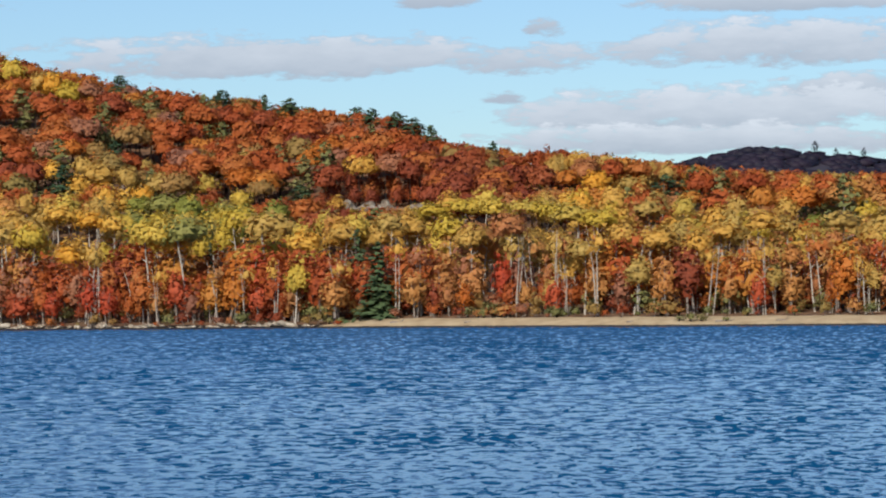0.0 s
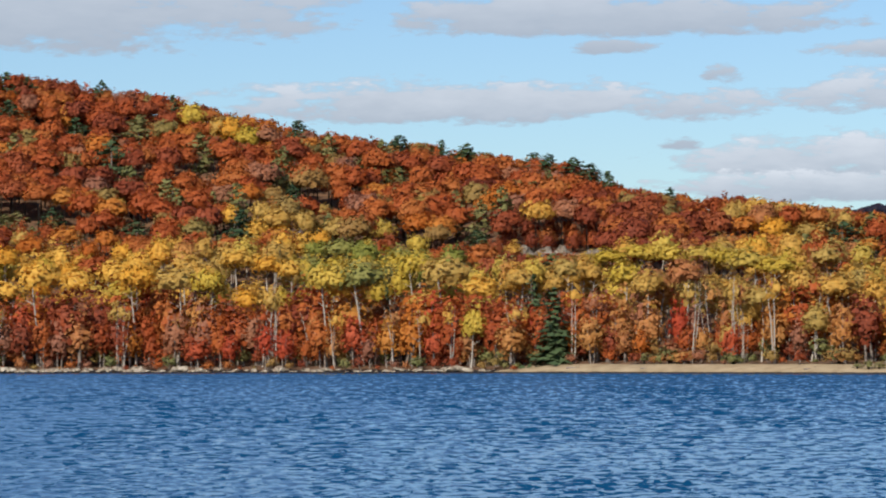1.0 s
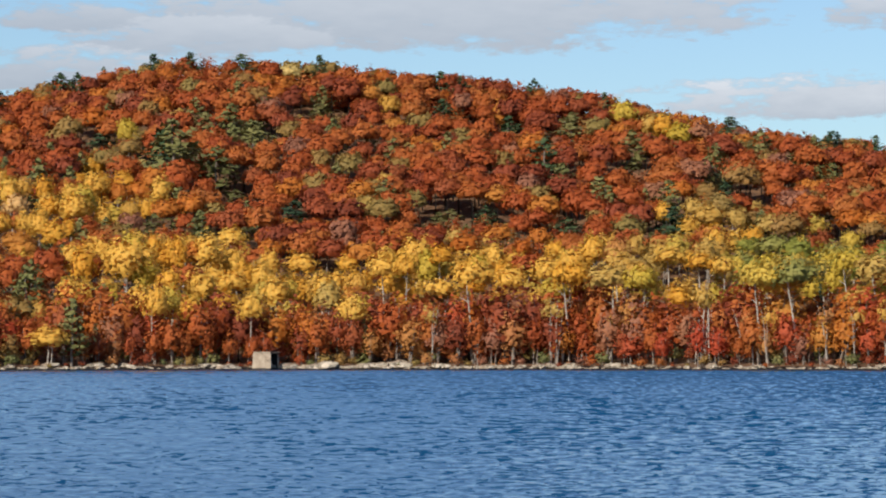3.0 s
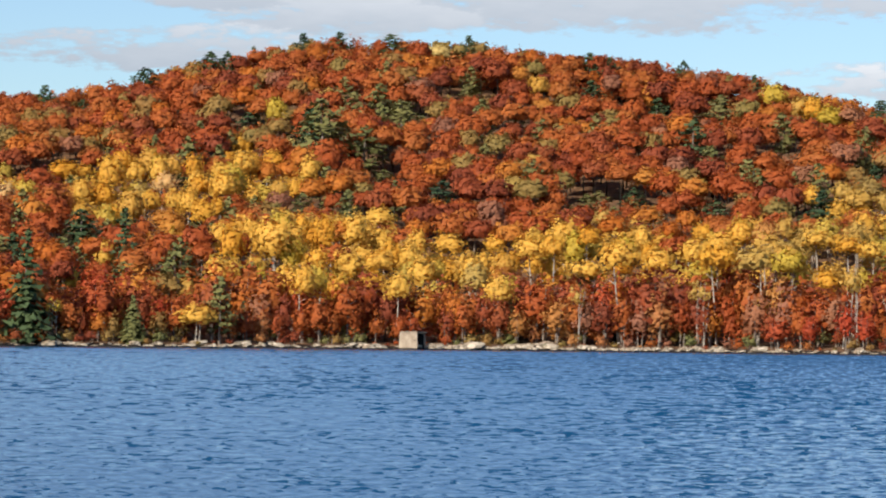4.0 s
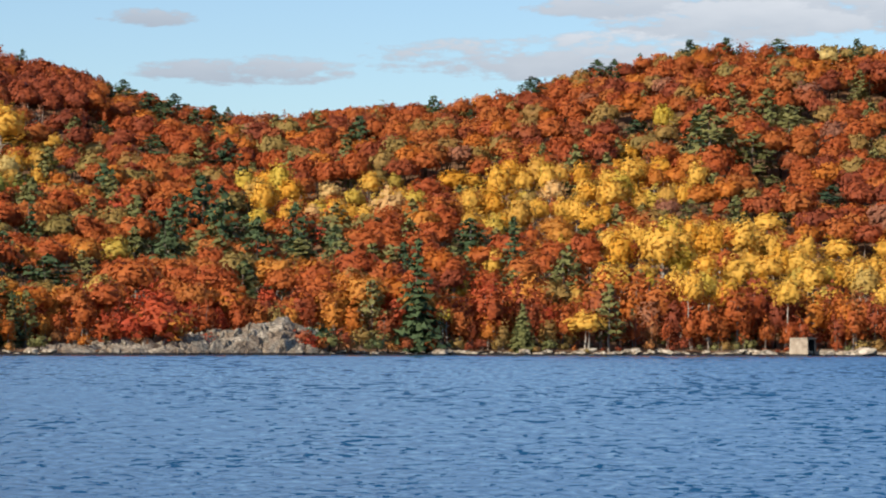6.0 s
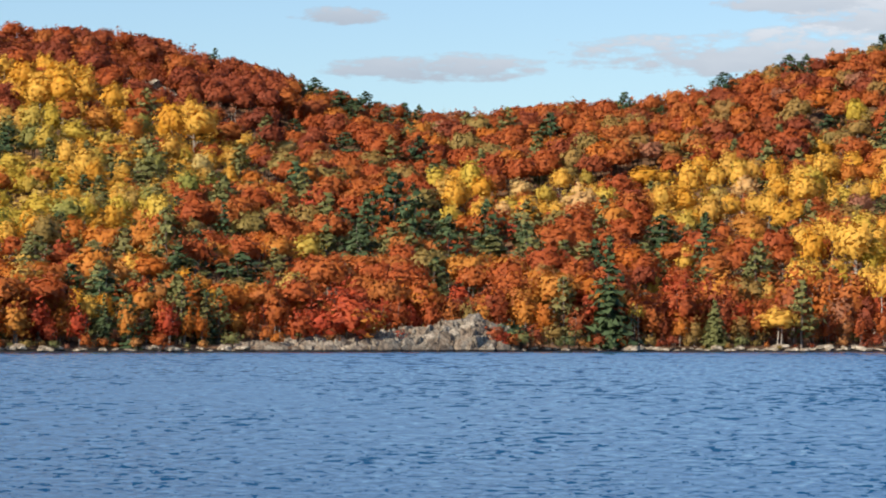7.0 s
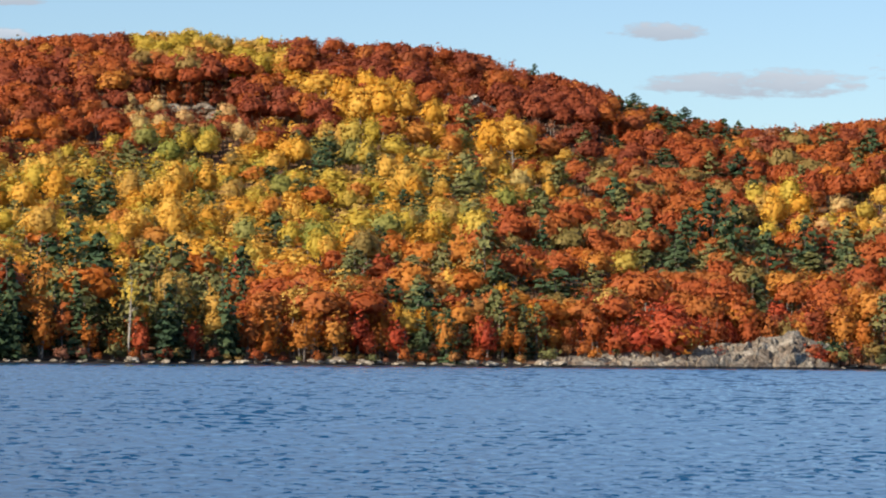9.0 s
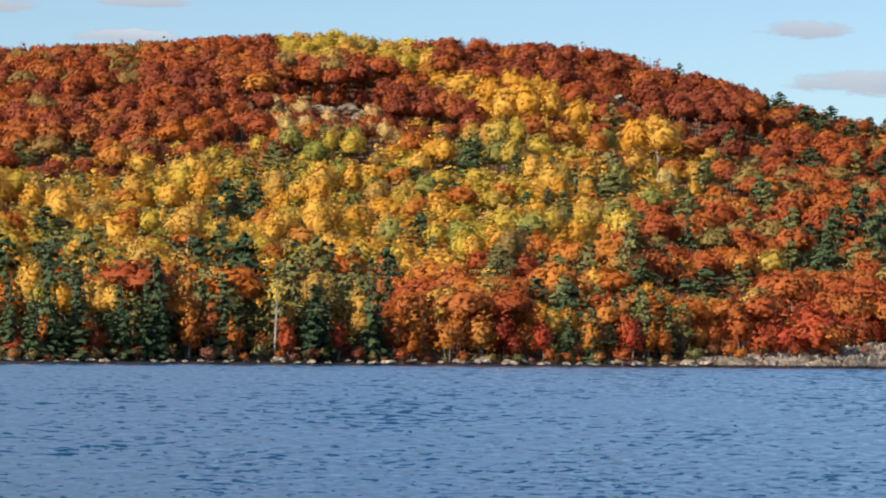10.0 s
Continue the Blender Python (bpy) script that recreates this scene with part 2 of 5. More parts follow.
def plain_material(name, stops, scale, rough=0.9, bump_size=0.1, wet_reflection=0.0):
    m, nt, bsdf, _ = material(name)
    n = tex_noise(nt, scale, 6, 0.65)
    colour = ramp(nt, n.outputs[0], stops)
    nt.links.new(wet_reflection_below(nt, colour, wet_reflection) if wet_reflection else colour, bsdf.inputs["Base Color"])
    bsdf.inputs["Roughness"].default_value = rough
    bump = nt.nodes.new("ShaderNodeBump")
    bump.inputs["Strength"].default_value, bump.inputs["Distance"].default_value = 0.6, bump_size
    nt.links.new(n.outputs[0], bump.inputs["Height"])
    nt.links.new(bump.outputs[0], bsdf.inputs["Normal"])
    return m


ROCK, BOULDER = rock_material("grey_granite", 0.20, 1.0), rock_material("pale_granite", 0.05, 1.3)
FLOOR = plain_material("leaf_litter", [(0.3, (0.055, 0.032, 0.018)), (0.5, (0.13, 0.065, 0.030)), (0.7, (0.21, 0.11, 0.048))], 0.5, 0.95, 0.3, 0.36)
# near black for the shade inside the hut, put into the colour
INNER_SHADE = plain_material("shaded_concrete", [(0.3, (0.008, 0.008, 0.007)), (0.7, (0.025, 0.022, 0.018))], 0.9, 0.9, 0.04)
# the far hill's ground carries the same painted cloud shadow
FAR_FLOOR = plain_material("cloud_shaded_floor", [(0.3, (0.014, 0.013, 0.024)), (0.7, (0.030, 0.022, 0.034))], 0.2, 0.95, 0.3)
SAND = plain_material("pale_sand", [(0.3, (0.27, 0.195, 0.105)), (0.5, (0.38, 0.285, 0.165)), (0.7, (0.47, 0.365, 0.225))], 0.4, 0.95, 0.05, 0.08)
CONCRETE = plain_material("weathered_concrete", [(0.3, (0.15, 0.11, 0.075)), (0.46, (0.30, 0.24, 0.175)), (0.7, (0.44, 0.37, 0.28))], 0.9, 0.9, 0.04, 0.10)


def water_material():
    """Wind ripples set around the eye, narrower far off, with calmer and rougher patches."""
    m, nt, bsdf, _ = material("lake_water")
    bsdf.inputs["Base Color"].default_value = (0.002, 0.046, 0.120, 1)
    bsdf.inputs["Roughness"].default_value = 0.10
    bsdf.inputs["IOR"].default_value = 1.33
    new_node, link = nt.nodes.new, nt.links.new

    def maths(op, a, b=0.0, c=0.0):
        n = new_node("ShaderNodeMath")
        n.operation = op
        for k, v in enumerate((a, b, c)):
            if isinstance(v, (int, float)):
                n.inputs[k].default_value = v
            else:
                link(v, n.inputs[k])
        return n.outputs[0]

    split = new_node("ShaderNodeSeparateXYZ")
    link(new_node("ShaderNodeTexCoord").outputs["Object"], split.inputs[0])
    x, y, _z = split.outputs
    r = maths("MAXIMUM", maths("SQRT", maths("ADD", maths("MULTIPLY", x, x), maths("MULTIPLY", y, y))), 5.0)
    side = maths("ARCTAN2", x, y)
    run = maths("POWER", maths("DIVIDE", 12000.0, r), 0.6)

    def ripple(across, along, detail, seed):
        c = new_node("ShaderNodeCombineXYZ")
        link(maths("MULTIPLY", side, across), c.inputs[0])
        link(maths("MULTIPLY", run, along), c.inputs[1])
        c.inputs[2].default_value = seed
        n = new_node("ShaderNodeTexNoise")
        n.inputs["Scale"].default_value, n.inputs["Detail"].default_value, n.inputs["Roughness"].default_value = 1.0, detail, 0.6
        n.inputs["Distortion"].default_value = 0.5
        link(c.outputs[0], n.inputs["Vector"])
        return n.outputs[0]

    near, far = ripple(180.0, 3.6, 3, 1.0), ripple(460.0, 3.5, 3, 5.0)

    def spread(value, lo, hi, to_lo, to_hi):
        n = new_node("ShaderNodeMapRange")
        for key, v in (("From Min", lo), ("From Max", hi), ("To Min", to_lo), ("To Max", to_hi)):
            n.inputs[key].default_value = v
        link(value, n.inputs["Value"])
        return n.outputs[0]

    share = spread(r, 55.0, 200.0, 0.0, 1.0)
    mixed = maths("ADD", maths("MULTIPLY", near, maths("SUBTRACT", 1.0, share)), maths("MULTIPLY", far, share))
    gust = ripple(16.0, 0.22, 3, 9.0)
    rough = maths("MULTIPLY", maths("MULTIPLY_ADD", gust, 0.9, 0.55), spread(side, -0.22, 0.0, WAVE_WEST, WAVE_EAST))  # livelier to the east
    # facets lean to the eye by bearing and distance, shaping the reflected brightness
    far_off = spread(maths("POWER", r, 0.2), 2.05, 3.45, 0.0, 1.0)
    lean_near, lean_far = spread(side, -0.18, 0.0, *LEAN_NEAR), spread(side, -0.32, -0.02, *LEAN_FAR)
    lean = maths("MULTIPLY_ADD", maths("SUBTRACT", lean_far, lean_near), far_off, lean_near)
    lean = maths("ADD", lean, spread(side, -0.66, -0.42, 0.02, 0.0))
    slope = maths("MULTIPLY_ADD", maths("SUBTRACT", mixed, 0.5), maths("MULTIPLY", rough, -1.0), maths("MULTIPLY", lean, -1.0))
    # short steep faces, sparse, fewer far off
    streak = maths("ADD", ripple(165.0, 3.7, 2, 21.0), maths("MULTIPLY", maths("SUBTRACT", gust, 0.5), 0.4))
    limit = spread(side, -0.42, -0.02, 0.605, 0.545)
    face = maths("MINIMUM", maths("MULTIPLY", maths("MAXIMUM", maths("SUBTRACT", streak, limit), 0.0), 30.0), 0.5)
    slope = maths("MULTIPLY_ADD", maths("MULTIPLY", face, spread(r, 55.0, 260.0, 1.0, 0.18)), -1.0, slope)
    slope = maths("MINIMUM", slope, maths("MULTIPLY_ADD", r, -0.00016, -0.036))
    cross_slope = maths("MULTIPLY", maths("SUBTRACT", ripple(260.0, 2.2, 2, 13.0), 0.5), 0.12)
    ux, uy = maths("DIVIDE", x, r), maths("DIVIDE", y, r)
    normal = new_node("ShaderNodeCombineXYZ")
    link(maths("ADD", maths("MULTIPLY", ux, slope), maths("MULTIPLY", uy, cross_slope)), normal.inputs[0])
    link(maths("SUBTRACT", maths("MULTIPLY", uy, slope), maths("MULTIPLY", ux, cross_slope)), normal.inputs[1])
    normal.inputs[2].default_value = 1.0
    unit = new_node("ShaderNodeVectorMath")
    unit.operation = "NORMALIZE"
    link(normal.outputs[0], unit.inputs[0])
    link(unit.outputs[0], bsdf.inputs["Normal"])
    return m


WAVE_WEST, WAVE_EAST = 0.15, 0.74  # steepness of the ripples
LEAN_NEAR, LEAN_FAR = (0.074, 0.018), (0.096, 0.22)  # west, east: tilt towards the eye, which sets the reflected sky's brightness
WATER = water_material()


# ---- the lie of the land ----
def table(rows):
    a = np.array(rows, float)
    return a[:, 0], a[:, 1]


SHORE = table([(-180, 7), (-84, 7), (-60, 250), (-30, 400), (-8, 420), (-4, 432), (0, 465), (3, 485), (6, 496), (9, 514), (14, 514), (17, 500), (19, 488), (21, 482),
               (23, 466), (26, 445), (30, 430), (33, 418), (40, 388), (60, 380), (92, 250), (116, 7), (180, 7)])
SKYLINE = table([(-180, 3), (-60, 3), (-14, 2.28), (-8, 2.38), (-5.3, 2.50), (-4, 2.66), (-3, 2.80), (-1.8, 2.92), (-0.9, 2.96), (-0.1, 3.12), (0.6, 3.46), (1.4, 3.58), (2, 3.65), (3.4, 3.85),
                 (4.6, 3.97), (5.65, 4.15), (6.7, 4.37), (8, 4.71), (10.3, 5.01), (12.25, 5.20), (13.2, 5.31), (14.6, 5.32), (15.6, 5.35), (16.3, 5.3), (17.1, 5.07), (17.8, 4.98),
                 (19.1, 4.63), (20, 4.4), (21, 4.28), (22.4, 4.2), (23.4, 4.08), (24.6, 4.05), (25.8, 4.34), (26.5, 4.53), (27.4, 4.85), (28.3, 5.05), (29.2, 5.3),
                 (30, 5.47), (31.8, 5.6), (33.3, 5.58), (34.4, 5.72), (35.8, 5.62), (37.6, 5.5), (40.7, 5.3)])
DEPTH = table([(-180, 230), (-14, 170), (-2, 180), (4, 215), (15, 235), (22, 250), (28, 300), (34, 330), (50, 330), (180, 230)])
CANOPY = 0.50  # degrees of tree over the ground of the ridge
SHELF = 30.0


def on(tab, b):
    return np.interp(b, *tab)


def ground_z(b, r):
    """Height of the ground at a bearing (degrees to the left of +y) and a distance from the camera."""
    b, r = np.asarray(b, float), np.asarray(r, float)
    rs = on(SHORE, b)
    d = r - rs
    rise = np.interp(b, [1.2, 2.8], [0.85, 0.5])
    bank = np.where(d < 0, np.maximum(-3.0, 0.22 * d), rise * (1 - np.exp(-np.maximum(d, 0) / 4.5)) + (2.65 - rise) / SHELF * np.clip(d, 0, SHELF))
    r0, r1 = rs + SHELF, rs + on(DEPTH, b)
    z0 = 2.65
    e0 = np.degrees(np.arctan((z0 - EYE) / r0))
    s = np.clip((r - r0) / (r1 - r0), 0, 1)
    wave = 0.10 * np.sin(b * 2.1 + r * 0.031) * np.sin(b * 0.9 - r * 0.047 + 1.0) * np.sin(np.pi * s)
    eg = e0 + (on(SKYLINE, b) - CANOPY - e0) * s ** 0.95 + wave
    hill = EYE + r * np.tan(np.radians(eg))
    hill = np.where(r > r1, np.maximum(hill * r1 / np.maximum(r, 1) - 0.3 * (r - r1), 4.0), hill)
    z = np.where(r < r0, bank, np.maximum(hill, z0))
    near = np.clip((9.0 - r) / 3.0, 0, 1)
    return np.where(r < 9, z * (1 - near) + 0.6 * near, z)


def spot(b, r):
    a = radians(b)
    return -r * math.sin(a), r * math.cos(a)


def height_of(b, r, z):
    return math.degrees(math.atan2(z - EYE, r))


def smooth(me):
    me.polygons.foreach_set("use_smooth", np.ones(len(me.polygons), bool))
    return me


def fast_mesh(name, verts, faces, mats=(), attr=None, index=None, normals=None):
    """A mesh from arrays of corners and of faces with the same number of corners each."""
    me = bpy.data.meshes.new(name)
    verts, faces = np.asarray(verts, np.float32), np.asarray(faces, np.int32)
    n, k = faces.shape
    me.vertices.add(len(verts))
    me.vertices.foreach_set("co", verts.ravel())
    me.loops.add(n * k)
    me.loops.foreach_set("vertex_index", faces.ravel())
    me.polygons.add(n)
    me.polygons.foreach_set("loop_start", np.arange(0, n * k, k, dtype=np.int32))
    for mt in mats:
        me.materials.append(mt)
    if index is not None:
        me.polygons.foreach_set("material_index", np.asarray(index, np.int32))
    if attr is not None:
        layer = me.attributes.new("tree", "FLOAT", "POINT")
        layer.data.foreach_set("value", np.asarray(attr, np.float32))
    me.update(calc_edges=True)
    if normals is not None:
        smooth(me)
        me.normals_split_custom_set_from_vertices(np.asarray(normals, np.float32))
    return me


def grid_faces(rows, cols, wrap=False):
    i, j = np.meshgrid(np.arange(rows - 1), np.arange(cols if wrap else cols - 1), indexing="ij")
    k = (j + 1) % cols
    return np.stack([i * cols + j, i * cols + k, (i + 1) * cols + k, (i + 1) * cols + j], -1).reshape(-1, 4)


# ---- ground, water, beach ----
bear = np.concatenate([np.arange(-180, -24, 4.0), np.arange(-24, 58, 0.4), np.arange(58, 180, 4.0)])
steps = np.concatenate([np.linspace(0, 1, 60), [1.1, 1.25, 1.5, 2.0, 3.0, 5.0]])
rs, dp = on(SHORE, bear), on(DEPTH, bear)
rings = [0 * rs + k for k in (0.02, 2.0, 4.0, 5.5)] + [np.maximum(k, (rs - 8) * f + 8) for k, f in ((5.9, 0.0), (6.3, 0.02), (6.5, 0.5), (6.7, 0.97))]
rings += [rs + dp * k if k <= 1 else rs + dp + (k - 1.0) * 950 for k in steps]
verts = [np.stack([-rr * np.sin(np.radians(bear)), rr * np.cos(np.radians(bear)), ground_z(bear, rr)], -1) for rr in rings]
verts[0] += (0.4, -0.3, 0.0)
ground = new("ground", smooth(fast_mesh("ground", np.concatenate(verts), grid_faces(len(rings), len(bear), True), [FLOOR])))
tagged(ground, "forested hill ground covered with brown leaf litter", "ground", kind="structure")

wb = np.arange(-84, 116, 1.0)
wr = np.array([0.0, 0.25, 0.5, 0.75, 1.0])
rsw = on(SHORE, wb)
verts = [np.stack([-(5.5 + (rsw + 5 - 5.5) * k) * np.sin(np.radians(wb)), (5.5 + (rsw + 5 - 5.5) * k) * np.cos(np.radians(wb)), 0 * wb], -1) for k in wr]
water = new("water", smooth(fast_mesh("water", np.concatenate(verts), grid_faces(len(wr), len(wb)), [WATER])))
tagged(water, "blue wind-rippled lake water reflecting the sky", "water", kind="structure")

sb = np.arange(-24, 2.3, 0.2)
rows = []
for d in np.linspace(-1.5, 9.0, 9):
    taper = np.clip((2.4 - sb) / 1.2, 0.15, 1)
    rr = on(SHORE, sb) + np.where(d > 0, d * taper, d) + 0.5 * np.sin(sb * 5)
    rows.append(np.stack([-rr * np.sin(np.radians(sb)), rr * np.cos(np.radians(sb)), ground_z(sb, rr) + 0.06], -1))
beach = new("beach", smooth(fast_mesh("beach", np.concatenate(rows), grid_faces(9, len(sb)), [SAND])))
tagged(beach, "narrow pale sand beach along the lake shore", "beach", kind="structure")

# far hill
fb = np.arange(-20, 2.0, 0.25)
FAR = table([(-20, 2.2), (-12, 2.45), (-8, 2.66), (-7, 2.79), (-6.3, 2.87), (-5.6, 2.89), (-4.9, 2.76), (-4.2, 2.60), (-2, 2.1), (2, 1.5)])
rows = []
for k in np.linspace(0, 1.4, 12):
    rr = 1250 + 400 * k
    ee = on(FAR, fb) * np.clip(k, 0, 1) + 0.02 * np.sin(fb * 6) - np.maximum(k - 1, 0) * 2.0
    rows.append(np.stack([-rr * np.sin(np.radians(fb)), rr * np.cos(np.radians(fb)), EYE + rr * np.tan(np.radians(ee))], -1))
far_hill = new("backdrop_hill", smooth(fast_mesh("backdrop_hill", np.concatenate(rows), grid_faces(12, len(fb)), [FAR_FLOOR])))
tagged(far_hill, "distant wooded hill beyond the nearer ridge, cloud shadow painted in", "hill", kind="structure")


# ---- foliage shapes ----
def cards(rng, centre, normal, size, stretch=1.0, lean=0.4):
    """Leaf clumps: a small uneven three-cornered blade at each centre, turned about its normal."""
    n = len(centre)
    outward = np.array(normal, float)
    normal = normal + rng.normal(0, lean, (n, 3))
    normal /= np.linalg.norm(normal, axis=1, keepdims=True) + 1e-9
    t = np.cross(normal, rng.normal(size=(n, 3)) * (0.75, 0.75, 0.6) + (0, 0, 0.9 if stretch > 1.05 else 0.0))
    t /= np.linalg.norm(t, axis=1, keepdims=True) + 1e-9
    b = np.cross(normal, t)
    size = (size * rng.uniform(0.65, 1.35, n))[:, None]
    quad = []
    for u, v in ((-0.95, -0.6), (0.95, -0.5), (0.0, 1.05)):
        ju, jv = u + rng.uniform(-0.25, 0.25, (n, 1)), v + rng.uniform(-0.25, 0.25, (n, 1))
        quad.append(centre + t * size * ju * stretch + b * size * jv + normal * size * rng.uniform(-0.25, 0.25, (n, 1)))
    soft = 0.28 * normal + outward / (np.linalg.norm(outward, axis=1, keepdims=True) + 1e-9)
    soft /= np.linalg.norm(soft, axis=1, keepdims=True) + 1e-9
    return np.concatenate([np.stack(quad, 1).reshape(-1, 3), np.repeat(soft, 3, 0)], 1)


def ball(rng, n):
    v = rng.normal(size=(n, 3))
    return v / np.linalg.norm(v, axis=1, keepdims=True)


PHI = (1 + math.sqrt(5)) / 2
ICO = np.array([(-1, PHI, 0), (1, PHI, 0), (-1, -PHI, 0), (1, -PHI, 0), (0, -1, PHI), (0, 1, PHI), (0, -1, -PHI), (0, 1, -PHI), (PHI, 0, -1), (PHI, 0, 1), (-PHI, 0, -1), (-PHI, 0, 1)]) / math.sqrt(1 + PHI * PHI)
ICO_FACES = np.array([(0, 11, 5), (0, 5, 1), (0, 1, 7), (0, 7, 10), (0, 10, 11), (1, 5, 9), (5, 11, 4), (11, 10, 2), (10, 7, 6), (7, 1, 8),
                      (3, 9, 4), (3, 4, 2), (3, 2, 6), (3, 6, 8), (3, 8, 9), (4, 9, 5), (2, 4, 11), (6, 2, 10), (8, 6, 7), (9, 8, 1)])


def sphere_shape(cuts=2):
    """Corners and faces of a sphere of small triangles."""
    bm = bmesh.new()
    bmesh.ops.create_icosphere(bm, subdivisions=cuts, radius=1.0)
    v, f = np.array([p.co for p in bm.verts]), np.array([[p.index for p in t.verts] for t in bm.faces])
    bm.free()
    return v, f


BALL, BALL_FACES = sphere_shape()


def broad_crown(rng, z0, z1, radius, lobes, leaves, size, lobed=0.3, low=-0.35, core=0.86, gaps=0.0, wide=1.4, top=0.0):
    """A broad-leaved crown: a lobed dome of overlapping leaf sprays over a rough inner mass; low: how far down it is leafy, top: how pointed."""
    axes = np.array([radius * rng.uniform(0.86, 1.16), radius * rng.uniform(0.86, 1.16), (z1 - z0) / 2])
    centre = np.array([*rng.normal(0, 0.1 * radius, 2), (z0 + z1) / 2])
    k = np.arange(lobes) + 0.5
    h = low * 0.8 + (0.98 - low * 0.8) * k / lobes
    a = k * 2.399963 + rng.uniform(-0.35, 0.35, lobes)
    heads = np.stack([np.sqrt(1 - h * h) * np.cos(a), np.sqrt(1 - h * h) * np.sin(a), h], 1)
    reach = rng.uniform(0.62, 1.16, lobes)
    spread = 1.6 / math.sqrt(lobes)
    waves, phase = rng.normal(0, 5.0, (3, 3)), rng.uniform(0, 6.3, 3)

    def surface(d):
        cosine = np.clip(d @ heads.T, -1, 1)
        bump = reach * np.exp(-(np.arccos(cosine) / spread) ** 2)
        best = bump.argmax(1)
        r = (1 - lobed) + lobed * 1.25 * bump.max(1) + 0.06 * np.sin(d @ waves + phase).sum(1)
        p = d * r[:, None]
        p[:, :2] *= (1 - top * np.clip(p[:, 2:], -0.6, 1)) / (1 + 0.4 * top)
        n = 0.9 * d + 1.5 * (p - heads[best] * ((1 - lobed) * 0.8 + 0.2 * reach[best])[:, None])
        n[:, 2] += 0.25
        n = n / axes * radius
        return p, n / (np.linalg.norm(n, axis=1, keepdims=True) + 1e-9)

    d = ball(rng, leaves * 2)
    d = d[d[:, 2] > low + rng.uniform(-0.2, 0.1, len(d))][:leaves]
    if gaps:
        q = d * 4.3 + rng.uniform(0, 20, 3)
        open_air = np.array([noise.noise(Vector(v)) for v in q])
        d = d[open_air > np.quantile(open_air, gaps)]
    p, n = surface(d)
    sprays = cards(rng, centre + p * axes * rng.uniform(0.90, 1.07, (len(d), 1)), n, size, wide, 0.32)
    q, m = surface(BALL)
    q[:, 2] = np.maximum(q[:, 2], low * 0.8)
    inner = np.concatenate([centre + q * axes * core * rng.uniform(0.86, 1.06, (len(q), 1)), m], 1)
    return np.concatenate([inner, sprays]), np.concatenate([BALL_FACES, np.arange(len(sprays)).reshape(-1, 3) + len(inner)])


def pine_crown(rng, z0, z1, radius, limbs, per, size):
    """An uneven pine: flat sprays of needles towards the ends of long limbs, gaps between them, a blunt top."""
    out = []
    for k in range(limbs):
        f = (k + rng.uniform(0, 0.9)) / limbs
        z = z0 + (z1 - z0) * f
        a = k * 2.399963 + rng.uniform(-0.5, 0.5)
        ln = (radius * (1 - f ** 2.5) * (0.55 + 0.45 * min(1, f * 4)) + 0.35) * rng.uniform(0.5, 1.15)
        way = np.array([math.cos(a), math.sin(a), rng.uniform(0.02, 0.3)])
        m = max(5, int(per * (0.4 + 0.6 * ln / radius)))
        s = rng.uniform(0.2, 1.05, (m, 1)) ** 0.7
        wid = 0.32 * ln * s * rng.normal(0, 0.8, (m, 1))
        p = np.array([0, 0, z]) + s * ln * way + wid * np.array([-math.sin(a), math.cos(a), 0.0]) + rng.normal(0, 0.09, (m, 3))
        p[:, 2] += 0.16 * ln * s[:, 0] ** 2 + rng.uniform(-0.05, 0.28, m)
        out.append(cards(rng, p, np.tile([0.75 * math.cos(a), 0.75 * math.sin(a), 0.75], (m, 1)), size, 1.5, 0.35))
    return np.concatenate(out)


def spruce_crown(rng, z0, z1, radius, tiers, size, fat=1.0, loose=1.0):
    """A spruce: drooping boughs in tiers of uneven length, dark gaps between them, a thin tip."""
    out = []
    for k in range(tiers):
        f = k / (tiers - 1)
        z = z0 + (z1 - z0) * f
        reach = radius * (1 - f) ** fat * (1 + loose * rng.uniform(-0.2, 0.16)) + 0.22
        n = max(4, int(8 * (1 - f)) + 3)
        for j in range(n):
            a = j * 2 * math.pi / n + rng.uniform(-0.35, 0.35) + k * 0.7
            ln = reach * (1 + loose * rng.uniform(-0.35, 0.2))
            m = 6 if f < 0.5 else 4
            s = np.linspace(0.22, 1.0, m)[:, None]
            p = np.array([0, 0, z + loose * rng.uniform(-0.22, 0.22)]) + s * ln * np.array([math.cos(a), math.sin(a), -0.42]) + rng.normal(0, 0.07, (m, 3))
            p[:, 2] += 0.24 * ln * s[:, 0] ** 3
            p += rng.normal(0, 0.13, (m, 1)) * s * ln * np.array([-math.sin(a), math.cos(a), 0.0])
            out.append(cards(rng, p, np.tile([0.75 * math.cos(a), 0.75 * math.sin(a), 0.8], (m, 1)), size * (0.8 + 0.5 * (1 - f)), 1.5, 0.3))
    return np.concatenate(out)


def tube(path, radii, sides=6):
    path = np.array(path, float)
    a = np.arange(sides) * 2 * math.pi / sides
    verts, faces = [], []
    for k, (p, r) in enumerate(zip(path, radii)):
        d = path[min(k + 1, len(path) - 1)] - path[max(k - 1, 0)]
        d /= np.linalg.norm(d) + 1e-9
        u = np.cross(d, (0.31, 0.95, 0.1))
        u /= np.linalg.norm(u) + 1e-9
        v = np.cross(d, u)
        verts.append(p + r * (np.cos(a)[:, None] * u + np.sin(a)[:, None] * v))
    return np.concatenate(verts), grid_faces(len(path), sides, True)


